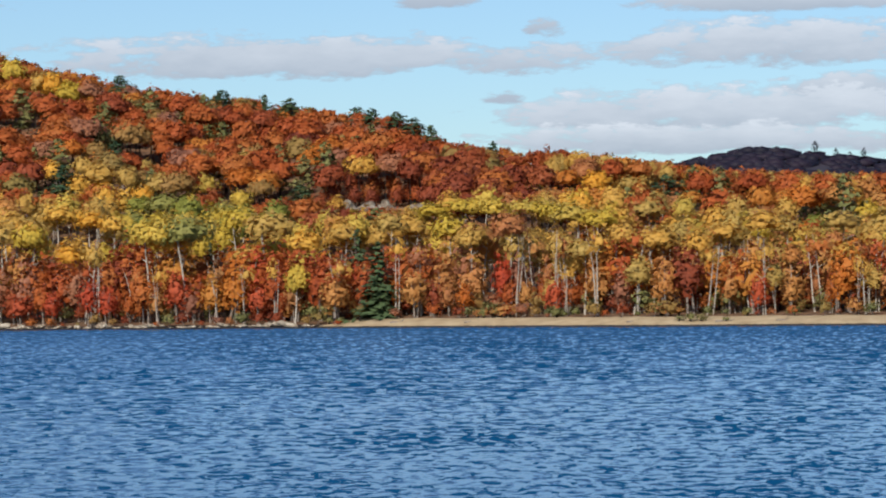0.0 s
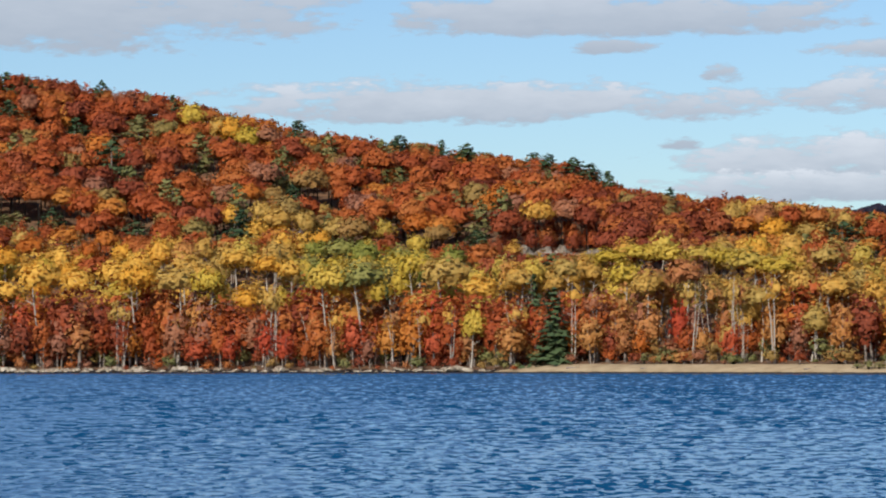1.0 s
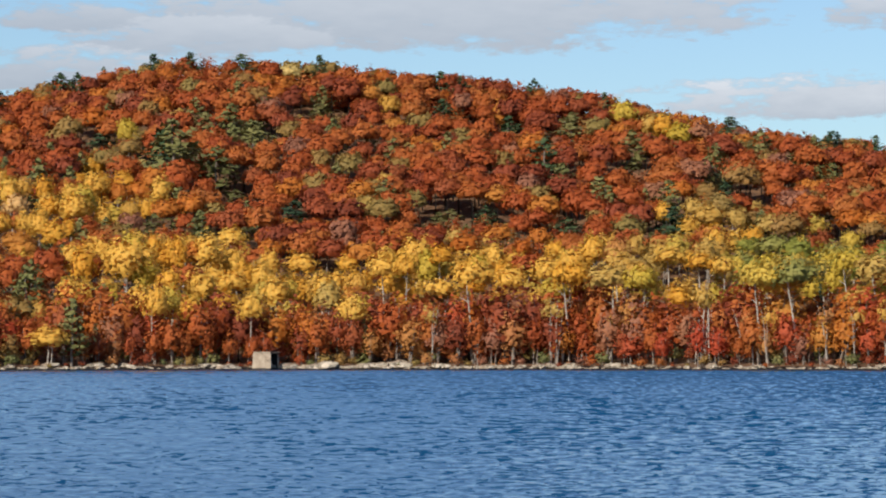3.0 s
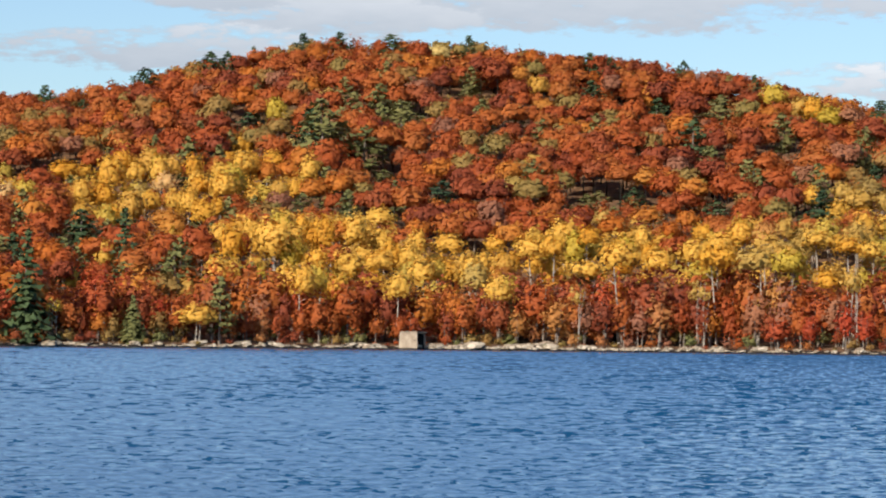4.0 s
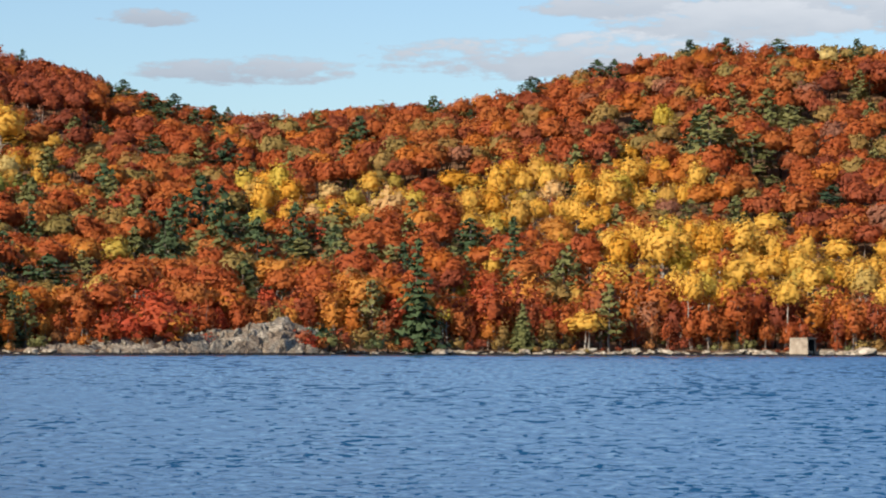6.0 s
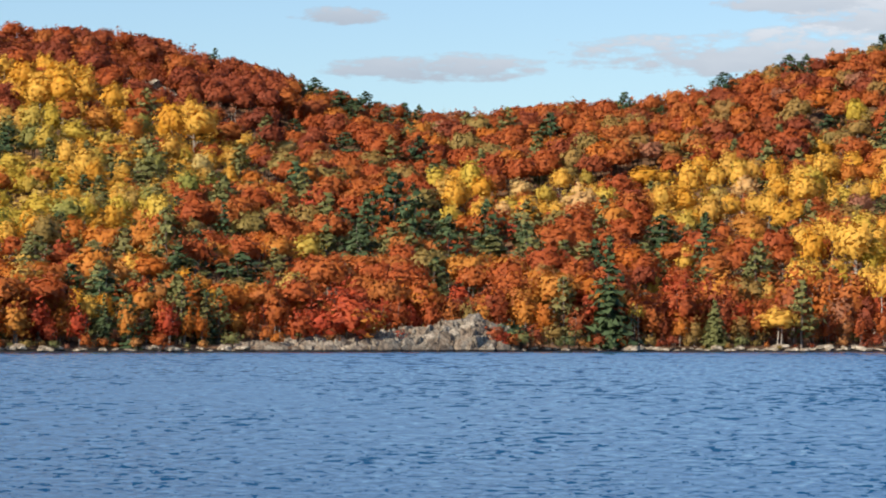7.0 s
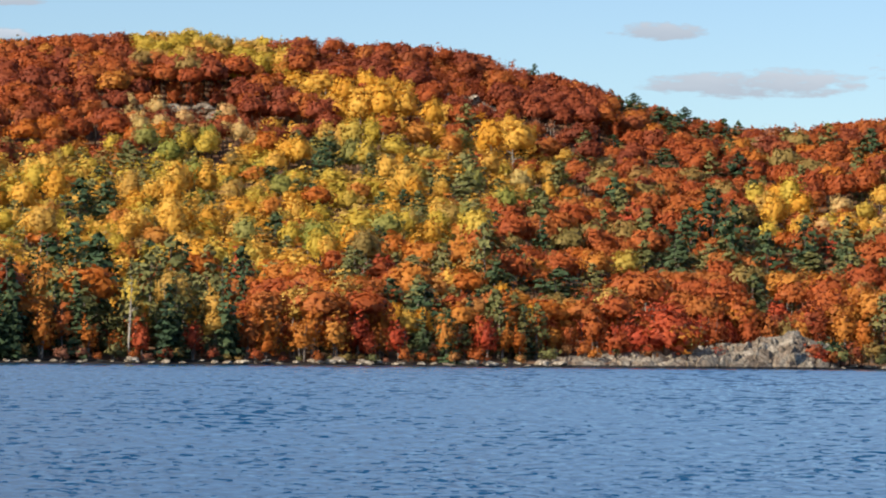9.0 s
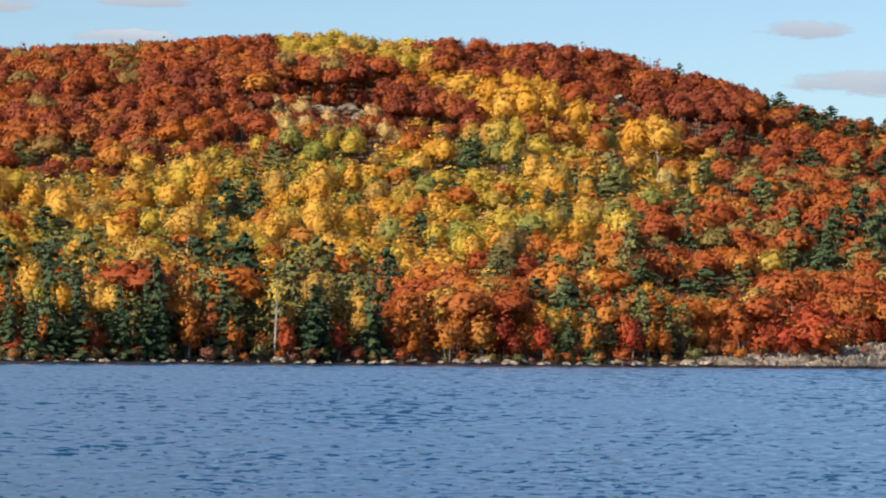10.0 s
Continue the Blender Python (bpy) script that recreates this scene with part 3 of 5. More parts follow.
def trunk_shape(rng, height, thick, limbs, z0, reach, stems=1):
    """A tapered, slightly bent trunk with limbs."""
    vs, fs, count = [], [], 0

    def put(v, f):
        nonlocal count
        vs.append(v), fs.append(f + count)
        count += len(v)

    for s in range(stems):
        base = rng.normal(0, 0.25, 2) * (stems > 1)
        lean = rng.normal(0, 0.03 + 0.025 * (stems > 1), 2)
        at = lambda z: np.array([base[0] + lean[0] * z + 0.1 * math.sin(z * 0.7 + s), base[1] + lean[1] * z + 0.1 * math.cos(z * 0.5 + s), z])
        zs = np.linspace(-0.4, height, 6)
        put(*tube([at(z) for z in zs], thick * (1.15 - zs / height * 0.95), 6))
        for k in range(limbs):
            z = z0 + (height * 0.9 - z0) * (k + 0.3) / max(1, limbs)
            a = k * 2.4 + rng.uniform(-0.4, 0.4)
            ln = reach * rng.uniform(0.6, 1.0) * (1 - 0.5 * k / max(1, limbs))
            p = at(z)
            q = p + np.array([math.cos(a) * ln, math.sin(a) * ln, ln * rng.uniform(0.45, 0.9)])
            put(*tube([p, (p + q) / 2 + (0, 0, 0.1), q], [thick * 0.42, thick * 0.3, thick * 0.1], 4))
    return np.concatenate(vs), np.concatenate(fs)


# kind: nominal height, crown maker, trunk maker, bark
KINDS = {
    "oak": (11.0, lambda g: broad_crown(g, 4.9, 11.2, 3.7, 14, 350, 0.36, 0.40, -0.35, 0.84, 0.0, 1.6), lambda g: trunk_shape(g, 9.0, 0.20, 4, 3.5, 2.6), BARK),
    "maple": (10.0, lambda g: broad_crown(g, 0.6, 10.2, 2.8, 26, 600, 0.27, 0.58, -0.9, 0.55, 0.3, 1.4, 0.12), lambda g: trunk_shape(g, 8.2, 0.15, 4, 2.5, 2.0, 2), BARK),
    "aspen": (17.0, lambda g: broad_crown(g, 8.2, 17.2, 3.2, 22, 520, 0.31, 0.46, -0.7, 0.78, 0.09, 1.3, 0.08), lambda g: trunk_shape(g, 15.0, 0.19, 4, 8.0, 1.9), BIRCH),
    "high_aspen": (17.0, lambda g: broad_crown(g, 11.0, 17.2, 3.2, 18, 440, 0.30, 0.50, -0.5, 0.76, 0.14, 1.4), lambda g: trunk_shape(g, 15.0, 0.19, 4, 9.5, 2.0), BIRCH),
    "birch": (15.0, lambda g: broad_crown(g, 5.2, 15.2, 3.1, 22, 520, 0.30, 0.46, -0.65, 0.78, 0.09, 1.3, 0.10), lambda g: trunk_shape(g, 11.5, 0.14, 4, 5.0, 1.5, 2), BIRCH),
    "pine": (14.0, lambda g: pine_crown(g, 1.6, 13.8, 3.3, 46, 13, 0.36), lambda g: trunk_shape(g, 13.4, 0.22, 5, 3.0, 1.6), BARK),
    "spruce": (14.0, lambda g: spruce_crown(g, 0.8, 13.8, 3.0, 17, 0.37, 0.74, 1.5), lambda g: trunk_shape(g, 13.6, 0.18, 0, 3.0, 1.0), BARK),
    "cedar": (8.0, lambda g: spruce_crown(g, 0.3, 7.9, 2.4, 24, 0.34, 0.62, 0.4), lambda g: trunk_shape(g, 7.4, 0.12, 0, 2.0, 1.0), BARK),
    "snag": (10.0, lambda g: broad_crown(g, 6.0, 10.2, 1.5, 8, 110, 0.24, 0.35, -0.6, 0.4, 0.35, 1.2), lambda g: trunk_shape(g, 9.8, 0.095, 4, 4.0, 1.3, 2), BIRCH),
    "shrub": (4.0, lambda g: broad_crown(g, 0.1, 4.1, 2.1, 12, 260, 0.22, 0.6, -0.8, 0.5, 0.25, 1.5), lambda g: trunk_shape(g, 3.4, 0.05, 3, 0.8, 1.0, 3), BARK),
}
VARIANTS = 5
SHAPES = {}
for name, (h, crown, trunk, bark) in KINDS.items():
    for v in range(VARIANTS):
        g = np.random.default_rng(100 * list(KINDS).index(name) + v)
        leaves = crown(g)
        if not isinstance(leaves, tuple):
            leaves = (leaves, np.arange(len(leaves)).reshape(-1, 3))
        SHAPES[name, v] = (*leaves, *trunk(g))

WORDS = {
    "russet": "russet-red autumn", "maroon": "deep maroon autumn", "orange": "bright orange autumn", "yellow": "golden-yellow autumn", "ochre": "ochre-yellow autumn",
    "lime": "yellow-green early autumn", "green": "still green", "crimson": "vivid crimson autumn", "tan": "dull tan autumn", "mauve": "thin mauve-brown autumn", "moss": "dull olive-brown autumn", "pale": "pale gold autumn",
    "pine": "dark green evergreen", "olive": "olive-green evergreen",
}
SHAPE_WORDS = {
    "oak": "oak with a broad lobed crown on the slope", "maple": "maple, leafy almost to the ground", "aspen": "aspen with a high crown on a pale trunk", "high_aspen": "aspen, flat crown high on a pale trunk", "birch": "birch with white stems on the lakeside slope",
    "pine": "pine with tiered branches on the lakeside slope", "spruce": "spruce of pointed, conical shape", "snag": "birch, almost bare, with white leaning stems", "cedar": "cedar of dense rounded-conical shape", "shrub": "shrub at the water's edge",
}
masters = {}


def tree_master(kind, leaf, v):
    key = (kind, leaf, v)
    if key not in masters:
        quads, leaf_faces, tv, tf = SHAPES[kind, v]
        top = new({"shrub": "shrub", "snag": "bare_birch", "high_aspen": "aspen_tree"}.get(kind, kind + "_tree"))
        top.empty_display_size = 0.3
        trunk = new("trunk", smooth(fast_mesh("trunk", tv, tf, [KINDS[kind][3]])))
        crown = new("crown", fast_mesh("crown", quads[:, :3], leaf_faces, [LEAF[leaf]], normals=quads[:, 3:]))
        trunk.parent = crown.parent = top
        masters[key] = [top, False]
    return masters[key]


counts = {}
wild = {}  # leaf kind: trees joined into the far woods
random_tree = random.Random(5)


def plant(kind, leaf, b, r, tall, wide=None, single=True):
    """A tree of that height at a bearing and distance; wide: its breadth against the usual one."""
    x, y = spot(b, r)
    z = float(ground_z(b, r))
    h = KINDS[kind][0]
    sz = tall / h
    sx = sz * (wide or 1.0) * random_tree.uniform(0.9, 1.1)
    v, turn = random_tree.randrange(VARIANTS), random_tree.uniform(0, 360)
    sort = "aspen" if kind == "high_aspen" else kind
    if single and counts.get(sort, 0) < 300:
        counts[sort] = counts.get(sort, 0) + 1
        m = pose(x, y, z, 0, 0, turn) @ Matrix.Diagonal((sx, sx, sz, 1))
        entry = tree_master(kind, leaf, v)
        if not entry[1]:
            entry[1] = True
            entry[0].matrix_basis = m
            tagged(entry[0], WORDS[leaf] + " " + SHAPE_WORDS[kind], "shrub" if kind == "shrub" else "tree", {"snag": "bare birches", "high_aspen": "aspens"}.get(kind, kind + "s") + " along the lake")
        else:
            scale = entry[0].scale
            copy_thing(entry[0], m @ Matrix.Diagonal((1 / scale[0], 1 / scale[1], 1 / scale[2], 1)))
    else:
        wild.setdefault(leaf, []).append((kind, v, x, y, z, sx, sz, radians(turn)))


# ---- which trees grow where: outlines in bearing and height as seen over the lake ----
MIXES = {
    "hill": [("oak", "russet", 52), ("pine", "olive", 9), ("oak", "moss", 11), ("oak", "maroon", 17), ("oak", "orange", 7), ("oak", "mauve", 3), ("oak", "ochre", 1)],
    "dark": [("oak", "maroon", 70), ("oak", "russet", 26), ("pine", "olive", 4)],
    "darkhill": [("oak", "russet", 50), ("oak", "maroon", 40), ("oak", "moss", 5), ("oak", "orange", 5)],
    "mid": [("oak", "russet", 46), ("pine", "olive", 18), ("oak", "moss", 9), ("oak", "orange", 15), ("pine", "pine", 5), ("maple", "crimson", 4), ("aspen", "ochre", 4)],
    "back": [("oak", "russet", 36), ("oak", "orange", 20), ("oak", "tan", 22), ("aspen", "ochre", 15), ("pine", "olive", 7)],
    "gold": [("aspen", "yellow", 66), ("oak", "russet", 15), ("aspen", "ochre", 9), ("aspen", "lime", 10)],
    "goldpale": [("aspen", "yellow", 45), ("aspen", "pale", 30), ("aspen", "lime", 25)],
    "amber": [("aspen", "yellow", 50), ("oak", "orange", 50)],
    "lime": [("aspen", "lime", 60), ("aspen", "green", 40)],
    "ochre": [("aspen", "ochre", 60), ("aspen", "lime", 25), ("aspen", "yellow", 10), ("aspen", "tan", 5)],
    "ochre2": [("aspen", "ochre", 72), ("aspen", "lime", 10), ("aspen", "tan", 14), ("maple", "orange", 4)],
    "understory": [("maple", "russet", 36), ("maple", "crimson", 10), ("maple", "orange", 18), ("maple", "tan", 8), ("maple", "mauve", 11), ("birch", "ochre", 3), ("maple", "maroon", 14)],
    "understory2": [("maple", "tan", 28), ("birch", "ochre", 9), ("maple", "mauve", 14), ("maple", "orange", 15), ("maple", "russet", 18), ("maple", "crimson", 4), ("maple", "maroon", 10)],
    "rusty": [("oak", "russet", 44), ("oak", "orange", 16), ("maple", "crimson", 15), ("oak", "maroon", 20), ("oak", "moss", 5)],
    "orange": [("oak", "orange", 34), ("oak", "russet", 38), ("maple", "crimson", 6), ("aspen", "ochre", 14), ("pine", "olive", 8)],
    "many": [("aspen", "yellow", 40), ("pine", "olive", 11), ("aspen", "lime", 26), ("aspen", "green", 9), ("aspen", "moss", 5), ("aspen", "ochre", 10), ("pine", "pine", 4), ("oak", "orange", 4)],
    "evergreen": [("spruce", "pine", 14), ("pine", "olive", 32), ("pine", "pine", 6), ("aspen", "ochre", 12), ("aspen", "yellow", 12), ("oak", "orange", 14), ("oak", "russet", 7), ("maple", "crimson", 3)],
    "westlow": [("pine", "olive", 30), ("oak", "orange", 24), ("oak", "russet", 16), ("aspen", "yellow", 12), ("oak", "tan", 10), ("spruce", "pine", 8)],
    "limeridge": [("aspen", "lime", 70), ("aspen", "ochre", 30)],
    "pale": [("aspen", "pale", 60), ("oak", "maroon", 40)],
}
REGIONS = [
    ("ochre2", [(0.2, 2.1), (-30, 1.9), (-30, 0.95), (0.2, 0.95)]),
    ("understory2", [(0.9, 0.95), (-30, 0.95), (-30, -0.6), (0.9, -0.6)]),
    ("lime", [(5.8, 2.15), (4.45, 2.5), (3.4, 2.3), (3.2, 1.5), (5.8, 1.45)]),
    ("gold", [(7.2, 2.85), (6.0, 2.9), (5.05, 2.65), (5.3, 2.15), (6.8, 2.2)]),
    ("ochre", [(8.0, 2.05), (5.9, 2.05), (2.3, 1.9), (0.2, 1.95), (0.2, 1.25), (8.0, 1.32)]),
    ("amber", [(-2.1, 2.6), (-3.3, 2.5), (-3.25, 2.0), (-2.3, 2.05)]),
    ("dark", [(2.3, 2.85), (-2.0, 2.8), (-2.0, 2.05), (0.2, 1.95), (2.3, 2.3)]),
    ("back", [(-1.7, 3.1), (-30, 3.1), (-30, 1.85), (-1.7, 1.9)]),
    ("gold", [(16.9, 2.25), (15.9, 2.2), (15.5, 2.0), (14.5, 2.35), (14.3, 0.78), (16.9, 0.95)]),
    ("gold", [(14.5, 1.7), (13.5, 2.0), (11.2, 2.05), (11.2, 1.25), (13.6, 1.2), (14.2, 0.85)]),
    ("gold", [(11.3, 2.1), (10.7, 2.4), (9.4, 2.4), (9.1, 2.1), (7.6, 2.0), (7.6, 1.3), (10.9, 1.25)]),
    ("gold", [(7.6, 1.9), (6.0, 2.05), (5.6, 2.05), (6.0, 1.3), (7.6, 1.3)]),
    ("understory", [(17.2, 0.95), (13.6, 1.15), (11.1, 1.2), (8, 1.32), (0.9, 1.25), (0.9, -0.6), (17.2, -0.6)]),
    ("amber", [(17.2, 3.5), (16.4, 3.6), (15.9, 3.2), (16.0, 2.6), (17.2, 2.7)]),
]
REGIONS_WEST = [
    ("gold", [(20.8, 3.1), (19.4, 3.35), (17.7, 2.9), (17.7, 2.25), (19.1, 2.3), (20.5, 2.15), (20.1, 2.7)]),
    ("gold", [(17.75, 3.3), (17.2, 3.7), (16.5, 3.3), (16.0, 3.1), (16.2, 2.7), (17.7, 2.4), (18.1, 2.45)]),
    ("gold", [(24.3, 3.0), (23.2, 2.9), (23.2, 2.2), (24.3, 2.2)]),
    ("goldpale", [(23.2, 2.7), (22.2, 3.1), (21.2, 3.05), (21.2, 2.65), (22.2, 2.35), (23.1, 2.3)]),
    ("gold", [(17.1, 2.2), (15.5, 2.3), (15.3, 1.25), (16.1, 0.55), (17.1, 1.1)]),
    ("gold", [(17.75, 2.05), (17.05, 2.05), (17.05, 1.05), (17.75, 1.1)]),
    ("westlow", [(31.0, 2.1), (29.2, 2.0), (28.2, 1.0), (28.4, -0.6), (30.2, -0.6), (31.0, 1.0)]),
    ("rusty", [(29.0, 0.75), (24.2, 1.3), (21.4, 1.4), (17.6, 1.0), (17.6, -0.6), (29.0, -0.6)]),
    ("orange", [(32.2, 1.0), (29.4, 1.1), (29.0, 0.75), (29.0, -0.6), (32.2, -0.6)]),
    ("mid", [(29.4, 2.9), (24.5, 3.1), (17.8, 2.2), (17.8, 1.0), (21.4, 1.4), (29.4, 1.0)]),
    ("dark", [(36.8, 4.9), (33.5, 4.95), (31.8, 4.5), (31.8, 4.15), (33.5, 4.2), (36.8, 4.45)]),
    ("gold", [(33.1, 5.35), (31.9, 5.1), (29.9, 4.75), (29.8, 3.9), (31.7, 4.0), (32.0, 4.65), (32.8, 4.8)]),
    ("limeridge", [(35.8, 5.9), (34.4, 6.0), (32.7, 5.6), (33.1, 5.25), (35.6, 5.45)]),
    ("gold", [(29.4, 4.25), (28.4, 4.35), (28.3, 3.45), (29.4, 3.45)]),
    ("pale", [(35.9, 4.5), (33.5, 4.4), (33.5, 4.1), (35.9, 4.2)]),
    ("many", [(50, 3.0), (40, 3.3), (35.8, 3.85), (33.1, 4.2), (29.4, 4.05), (28.0, 3.7), (27.2, 3.2), (28.6, 2.6), (29.2, 2.0), (33.5, 1.75), (50, 1.6)]),
    ("darkhill", [(50, 6.2), (32.4, 6.2), (32.6, 4.75), (33.5, 4.1), (36, 3.95), (40, 3.6), (50, 3.2)]),
    ("orange", [(33.7, 2.1), (31.0, 2.1), (30.2, -0.6), (33.7, -0.6)]),
    ("dark", [(32.8, 6.2), (26.8, 5.4), (27.2, 3.9), (28.4, 4.0), (29.4, 4.3), (32.8, 5.0)]),
    ("evergreen", [(50, 1.7), (33.5, 1.8), (31.2, 2.1), (31.2, 0.9), (33.5, -0.6), (50, -0.6)]),
]


def inside(b, e, outline):
    hit = False
    for (b0, e0), (b1, e1) in zip(outline, outline[1:] + outline[:1]):
        if (e0 > e) != (e1 > e) and b < (b1 - b0) * (e - e0) / (e1 - e0) + b0:
            hit = not hit
    return hit


def mix_at(b, e):
    b += 0.10 * noise.noise((b * 3, e * 5, 1.0))
    e += 0.08 * noise.noise((b * 3, e * 5, 7.0))
    for name, outline in REGIONS_WEST + REGIONS:
        if inside(b, e, outline):
            return name
    return "hill"


def pick(rnd, name, b=None, r=None):
    """A kind of tree out of a mix; neighbours tend to be alike."""
    mix = MIXES[name]
    t = rnd.random()
    if b is not None and rnd.random() < 0.4:
        x, y = spot(b, r)
        t = (0.5 + 0.9 * noise.noise((x / 13, y / 13, 4.0)) + 7 * noise.noise((x / 60, y / 60, 9.0))) % 1.0
    t *= sum(w for *_, w in mix)
    for kind, leaf, w in mix:
        t -= w
        if t <= 0:
            break
    return kind, leaf


rnd = random.Random(11)


# ---- single conifers and marked trees: bearing, height of the top, of the foot as seen, breadth (degrees) ----
RIDGE_PINES = [
    (2.69, 4.10, 0.41), (3.92, 4.09, 0.26), (1.46, 3.72, 0.41), (1.20, 3.70, 0.31), (0.74, 3.63, 0.41), (0.43, 3.52, 0.31), (0.12, 3.38, 0.26), (3.15, 3.96, 0.21),
    (5.75, 4.40, 0.36), (-1.0, 3.08, 0.26), (16.23, 5.45, 0.31), (15.57, 5.50, 0.31), (14.65, 5.48, 0.36), (13.22, 5.45, 0.26), (9.32, 5.02, 0.21), (8.03, 4.77, 0.26),
]
RIDGE_PINES_WEST = [
    (11.02, 5.16, 0.31), (10.66, 5.08, 0.21), (19.09, 4.80, 0.36), (17.91, 5.10, 0.41), (17.60, 5.11, 0.26), (17.14, 5.21, 0.14), (26.54, 4.70, 0.36), (26.07, 4.44, 0.41),
    (25.61, 4.49, 0.31), (24.89, 4.24, 0.31), (24.63, 4.24, 0.21), (25.82, 4.29, 0.41), (20.88, 4.45, 0.21), (28.34, 5.21, 0.12), (25.20, 4.16, 0.31), (26.8, 4.62, 0.3),
]
HILL_PINES = [
    (5.81, 3.26, 2.75, 0.41), (2.50, 2.34, 1.93, 0.66), (3.92, 3.50, 3.04, 0.46), (-4.13, 2.48, 1.95, 0.51), (6.73, 2.52, 2.06, 0.56), (7.38, 3.31, 3.06, 0.31), (-5.65, 2.24, 1.83, 0.41),
    (15.09, 3.79, 3.09, 0.67), (13.66, 2.84, 2.28, 0.56), (15.39, 2.65, 1.95, 0.40), (9.12, 4.01, 3.19, 0.56), (9.78, 4.37, 3.91, 0.46), (8.65, 4.37, 3.81, 0.62),
    (10.97, 4.68, 4.27, 0.62), (10.82, 2.68, 2.27, 0.51), (10.20, 2.73, 2.37, 0.56), (16.07, 4.09, 3.30, 0.77), (14.40, 4.27, 3.79, 0.82), (8.71, 2.52, 2.06, 0.51),
    (16.22, 2.58, 2.12, 0.41), (6.81, 2.72, 2.10, 0.51), (20.22, 2.22, 1.45, 0.62), (18.52, 1.63, 0.76, 0.51),
]
HILL_PINES_WEST = [
    (24.08, 2.24, 1.22, 0.51), (23.32, 1.85, 1.29, 0.56), (22.25, 4.07, 3.40, 0.53), (20.21, 4.21, 3.88, 0.31), (15.89, 4.29, 3.22, 0.82), (17.22, 4.02, 3.60, 0.62), (14.74, 3.03, 2.72, 0.62),
    (24.63, 3.65, 2.94, 0.46), (25.70, 2.01, 1.24, 0.62), (24.11, 2.17, 1.55, 0.62), (27.85, 1.53, 0.76, 0.77), 
    (29.55, 3.11, 2.56, 0.62), (25.97, 3.70, 3.16, 0.56), (26.89, 3.95, 3.61, 0.46), (28.53, 3.68, 3.25, 0.51), (23.34, 1.97, 1.35, 0.62), (40.32, 3.65, 2.89, 0.43),
    (37.10, 2.02, 1.20, 0.62), (33.61, 1.85, 0.93, 0.51), (29.51, 3.25, 2.61, 0.51), (29.98, 3.17, 2.71, 0.62),
]
HILL_PINES_FAR_WEST = [
    (35.69, 3.73, 3.06, 0.62), (33.11, 3.30, 2.78, 0.62), (32.09, 3.77, 3.00, 0.51), (39.15, 3.11, 2.70, 0.82), (28.98, 1.63, 0.81, 0.62), (31.52, 1.81, 1.00, 0.62), (30.91, 1.31, 0.39, 0.62),
    (30.30, 1.21, 0.29, 0.72), (27.75, 1.23, 0.82, 0.51),
]
SPRUCES = [
    (1.10, 1.28, -0.08, 0.72), (1.48, 1.54, 0.36, 0.51), (5.80, 3.23, 2.74, 0.33), (21.16, 1.81, -0.17, 0.80), (19.43, 2.25, 0.85, 0.64), (15.40, 2.66, 1.94, 0.41), (28.16, 2.47, 1.38, 0.51),
    (29.84, 0.75, -0.17, 0.41), (40.44, 1.20, -0.19, 0.46), (40.03, 0.96, -0.18, 0.51), (39.62, 0.91, -0.21, 0.51), (39.22, 1.17, -0.21, 0.56), (38.46, 1.13, -0.20, 0.51),
    (37.98, 1.19, -0.24, 0.51), (37.69, 0.88, -0.24, 0.41), (36.58, 1.20, -0.03, 0.56), (35.61, 1.42, 0.19, 0.51), (34.94, 1.17, -0.11, 0.62), (33.60, 1.44, 0.21, 0.46),
    (30.42, 1.27, 0.25, 0.51), (17.27, 0.58, 0.01, 0.41), (4.15, 1.32, 0.30, 0.31),
]
GROVE_PINES = [
    (24.31, 2.27, 1.6, 0.51), (24.73, 2.78, 1.34, 0.61), (25.09, 2.98, 1.65, 0.61), (25.5, 2.67, 1.55, 0.51), (25.7, 2.06, 1.03, 0.61), (30.69, 2.93, 2.3, 0.51),
    (31.1, 2.86, 2.29, 0.46), (36.18, 2.03, 1.21, 0.51), (36.64, 2.23, 1.2, 0.61), (37.04, 1.92, 1.2, 0.51),
]
OLIVE_PINES = [
    (8.63, 4.42, 4, 0.51), (10.23, 2.58, 2.25, 0.61), (11.05, 2.62, 2.26, 0.61), (13.22, 4.59, 4.21, 0.71), (14.45, 4.26, 3.6, 0.61), (15.78, 3.94, 3.32, 0.61),
    (17.69, 1.03, 0.06, 0.51), (18.42, 1.74, 0.81, 0.41), (20.17, 2.11, 1.4, 0.61), (23.21, 1.75, 1.24, 0.46), (27.25, 1.61, 0.89, 0.51), (27.91, 1.3, 0.68, 0.61),
    (29.2, 2.21, 0.87, 0.61), (30.42, 1.37, 0.25, 0.51), (31.66, 1.88, 1.05, 0.51), (34.45, 3.74, 3.16, 0.46), (35.58, 3.57, 2.91, 0.46), (36.29, 3.18, 2.87, 0.61),
    (39, 3.11, 2.65, 0.82),
]
taken = []


def stand(b, top, tall):
    """The distance at which a tree of that height shows its top at that height over the horizon."""
    rs = float(on(SHORE, b))
    rr = rs + np.linspace(10 if b < 1.8 else 4, float(on(DEPTH, b)) * 1.04, 240)
    e = np.degrees(np.arctan((ground_z(b, rr) + tall - EYE) / rr))
    return float(rr[int(np.argmin(np.abs(e - top)))])


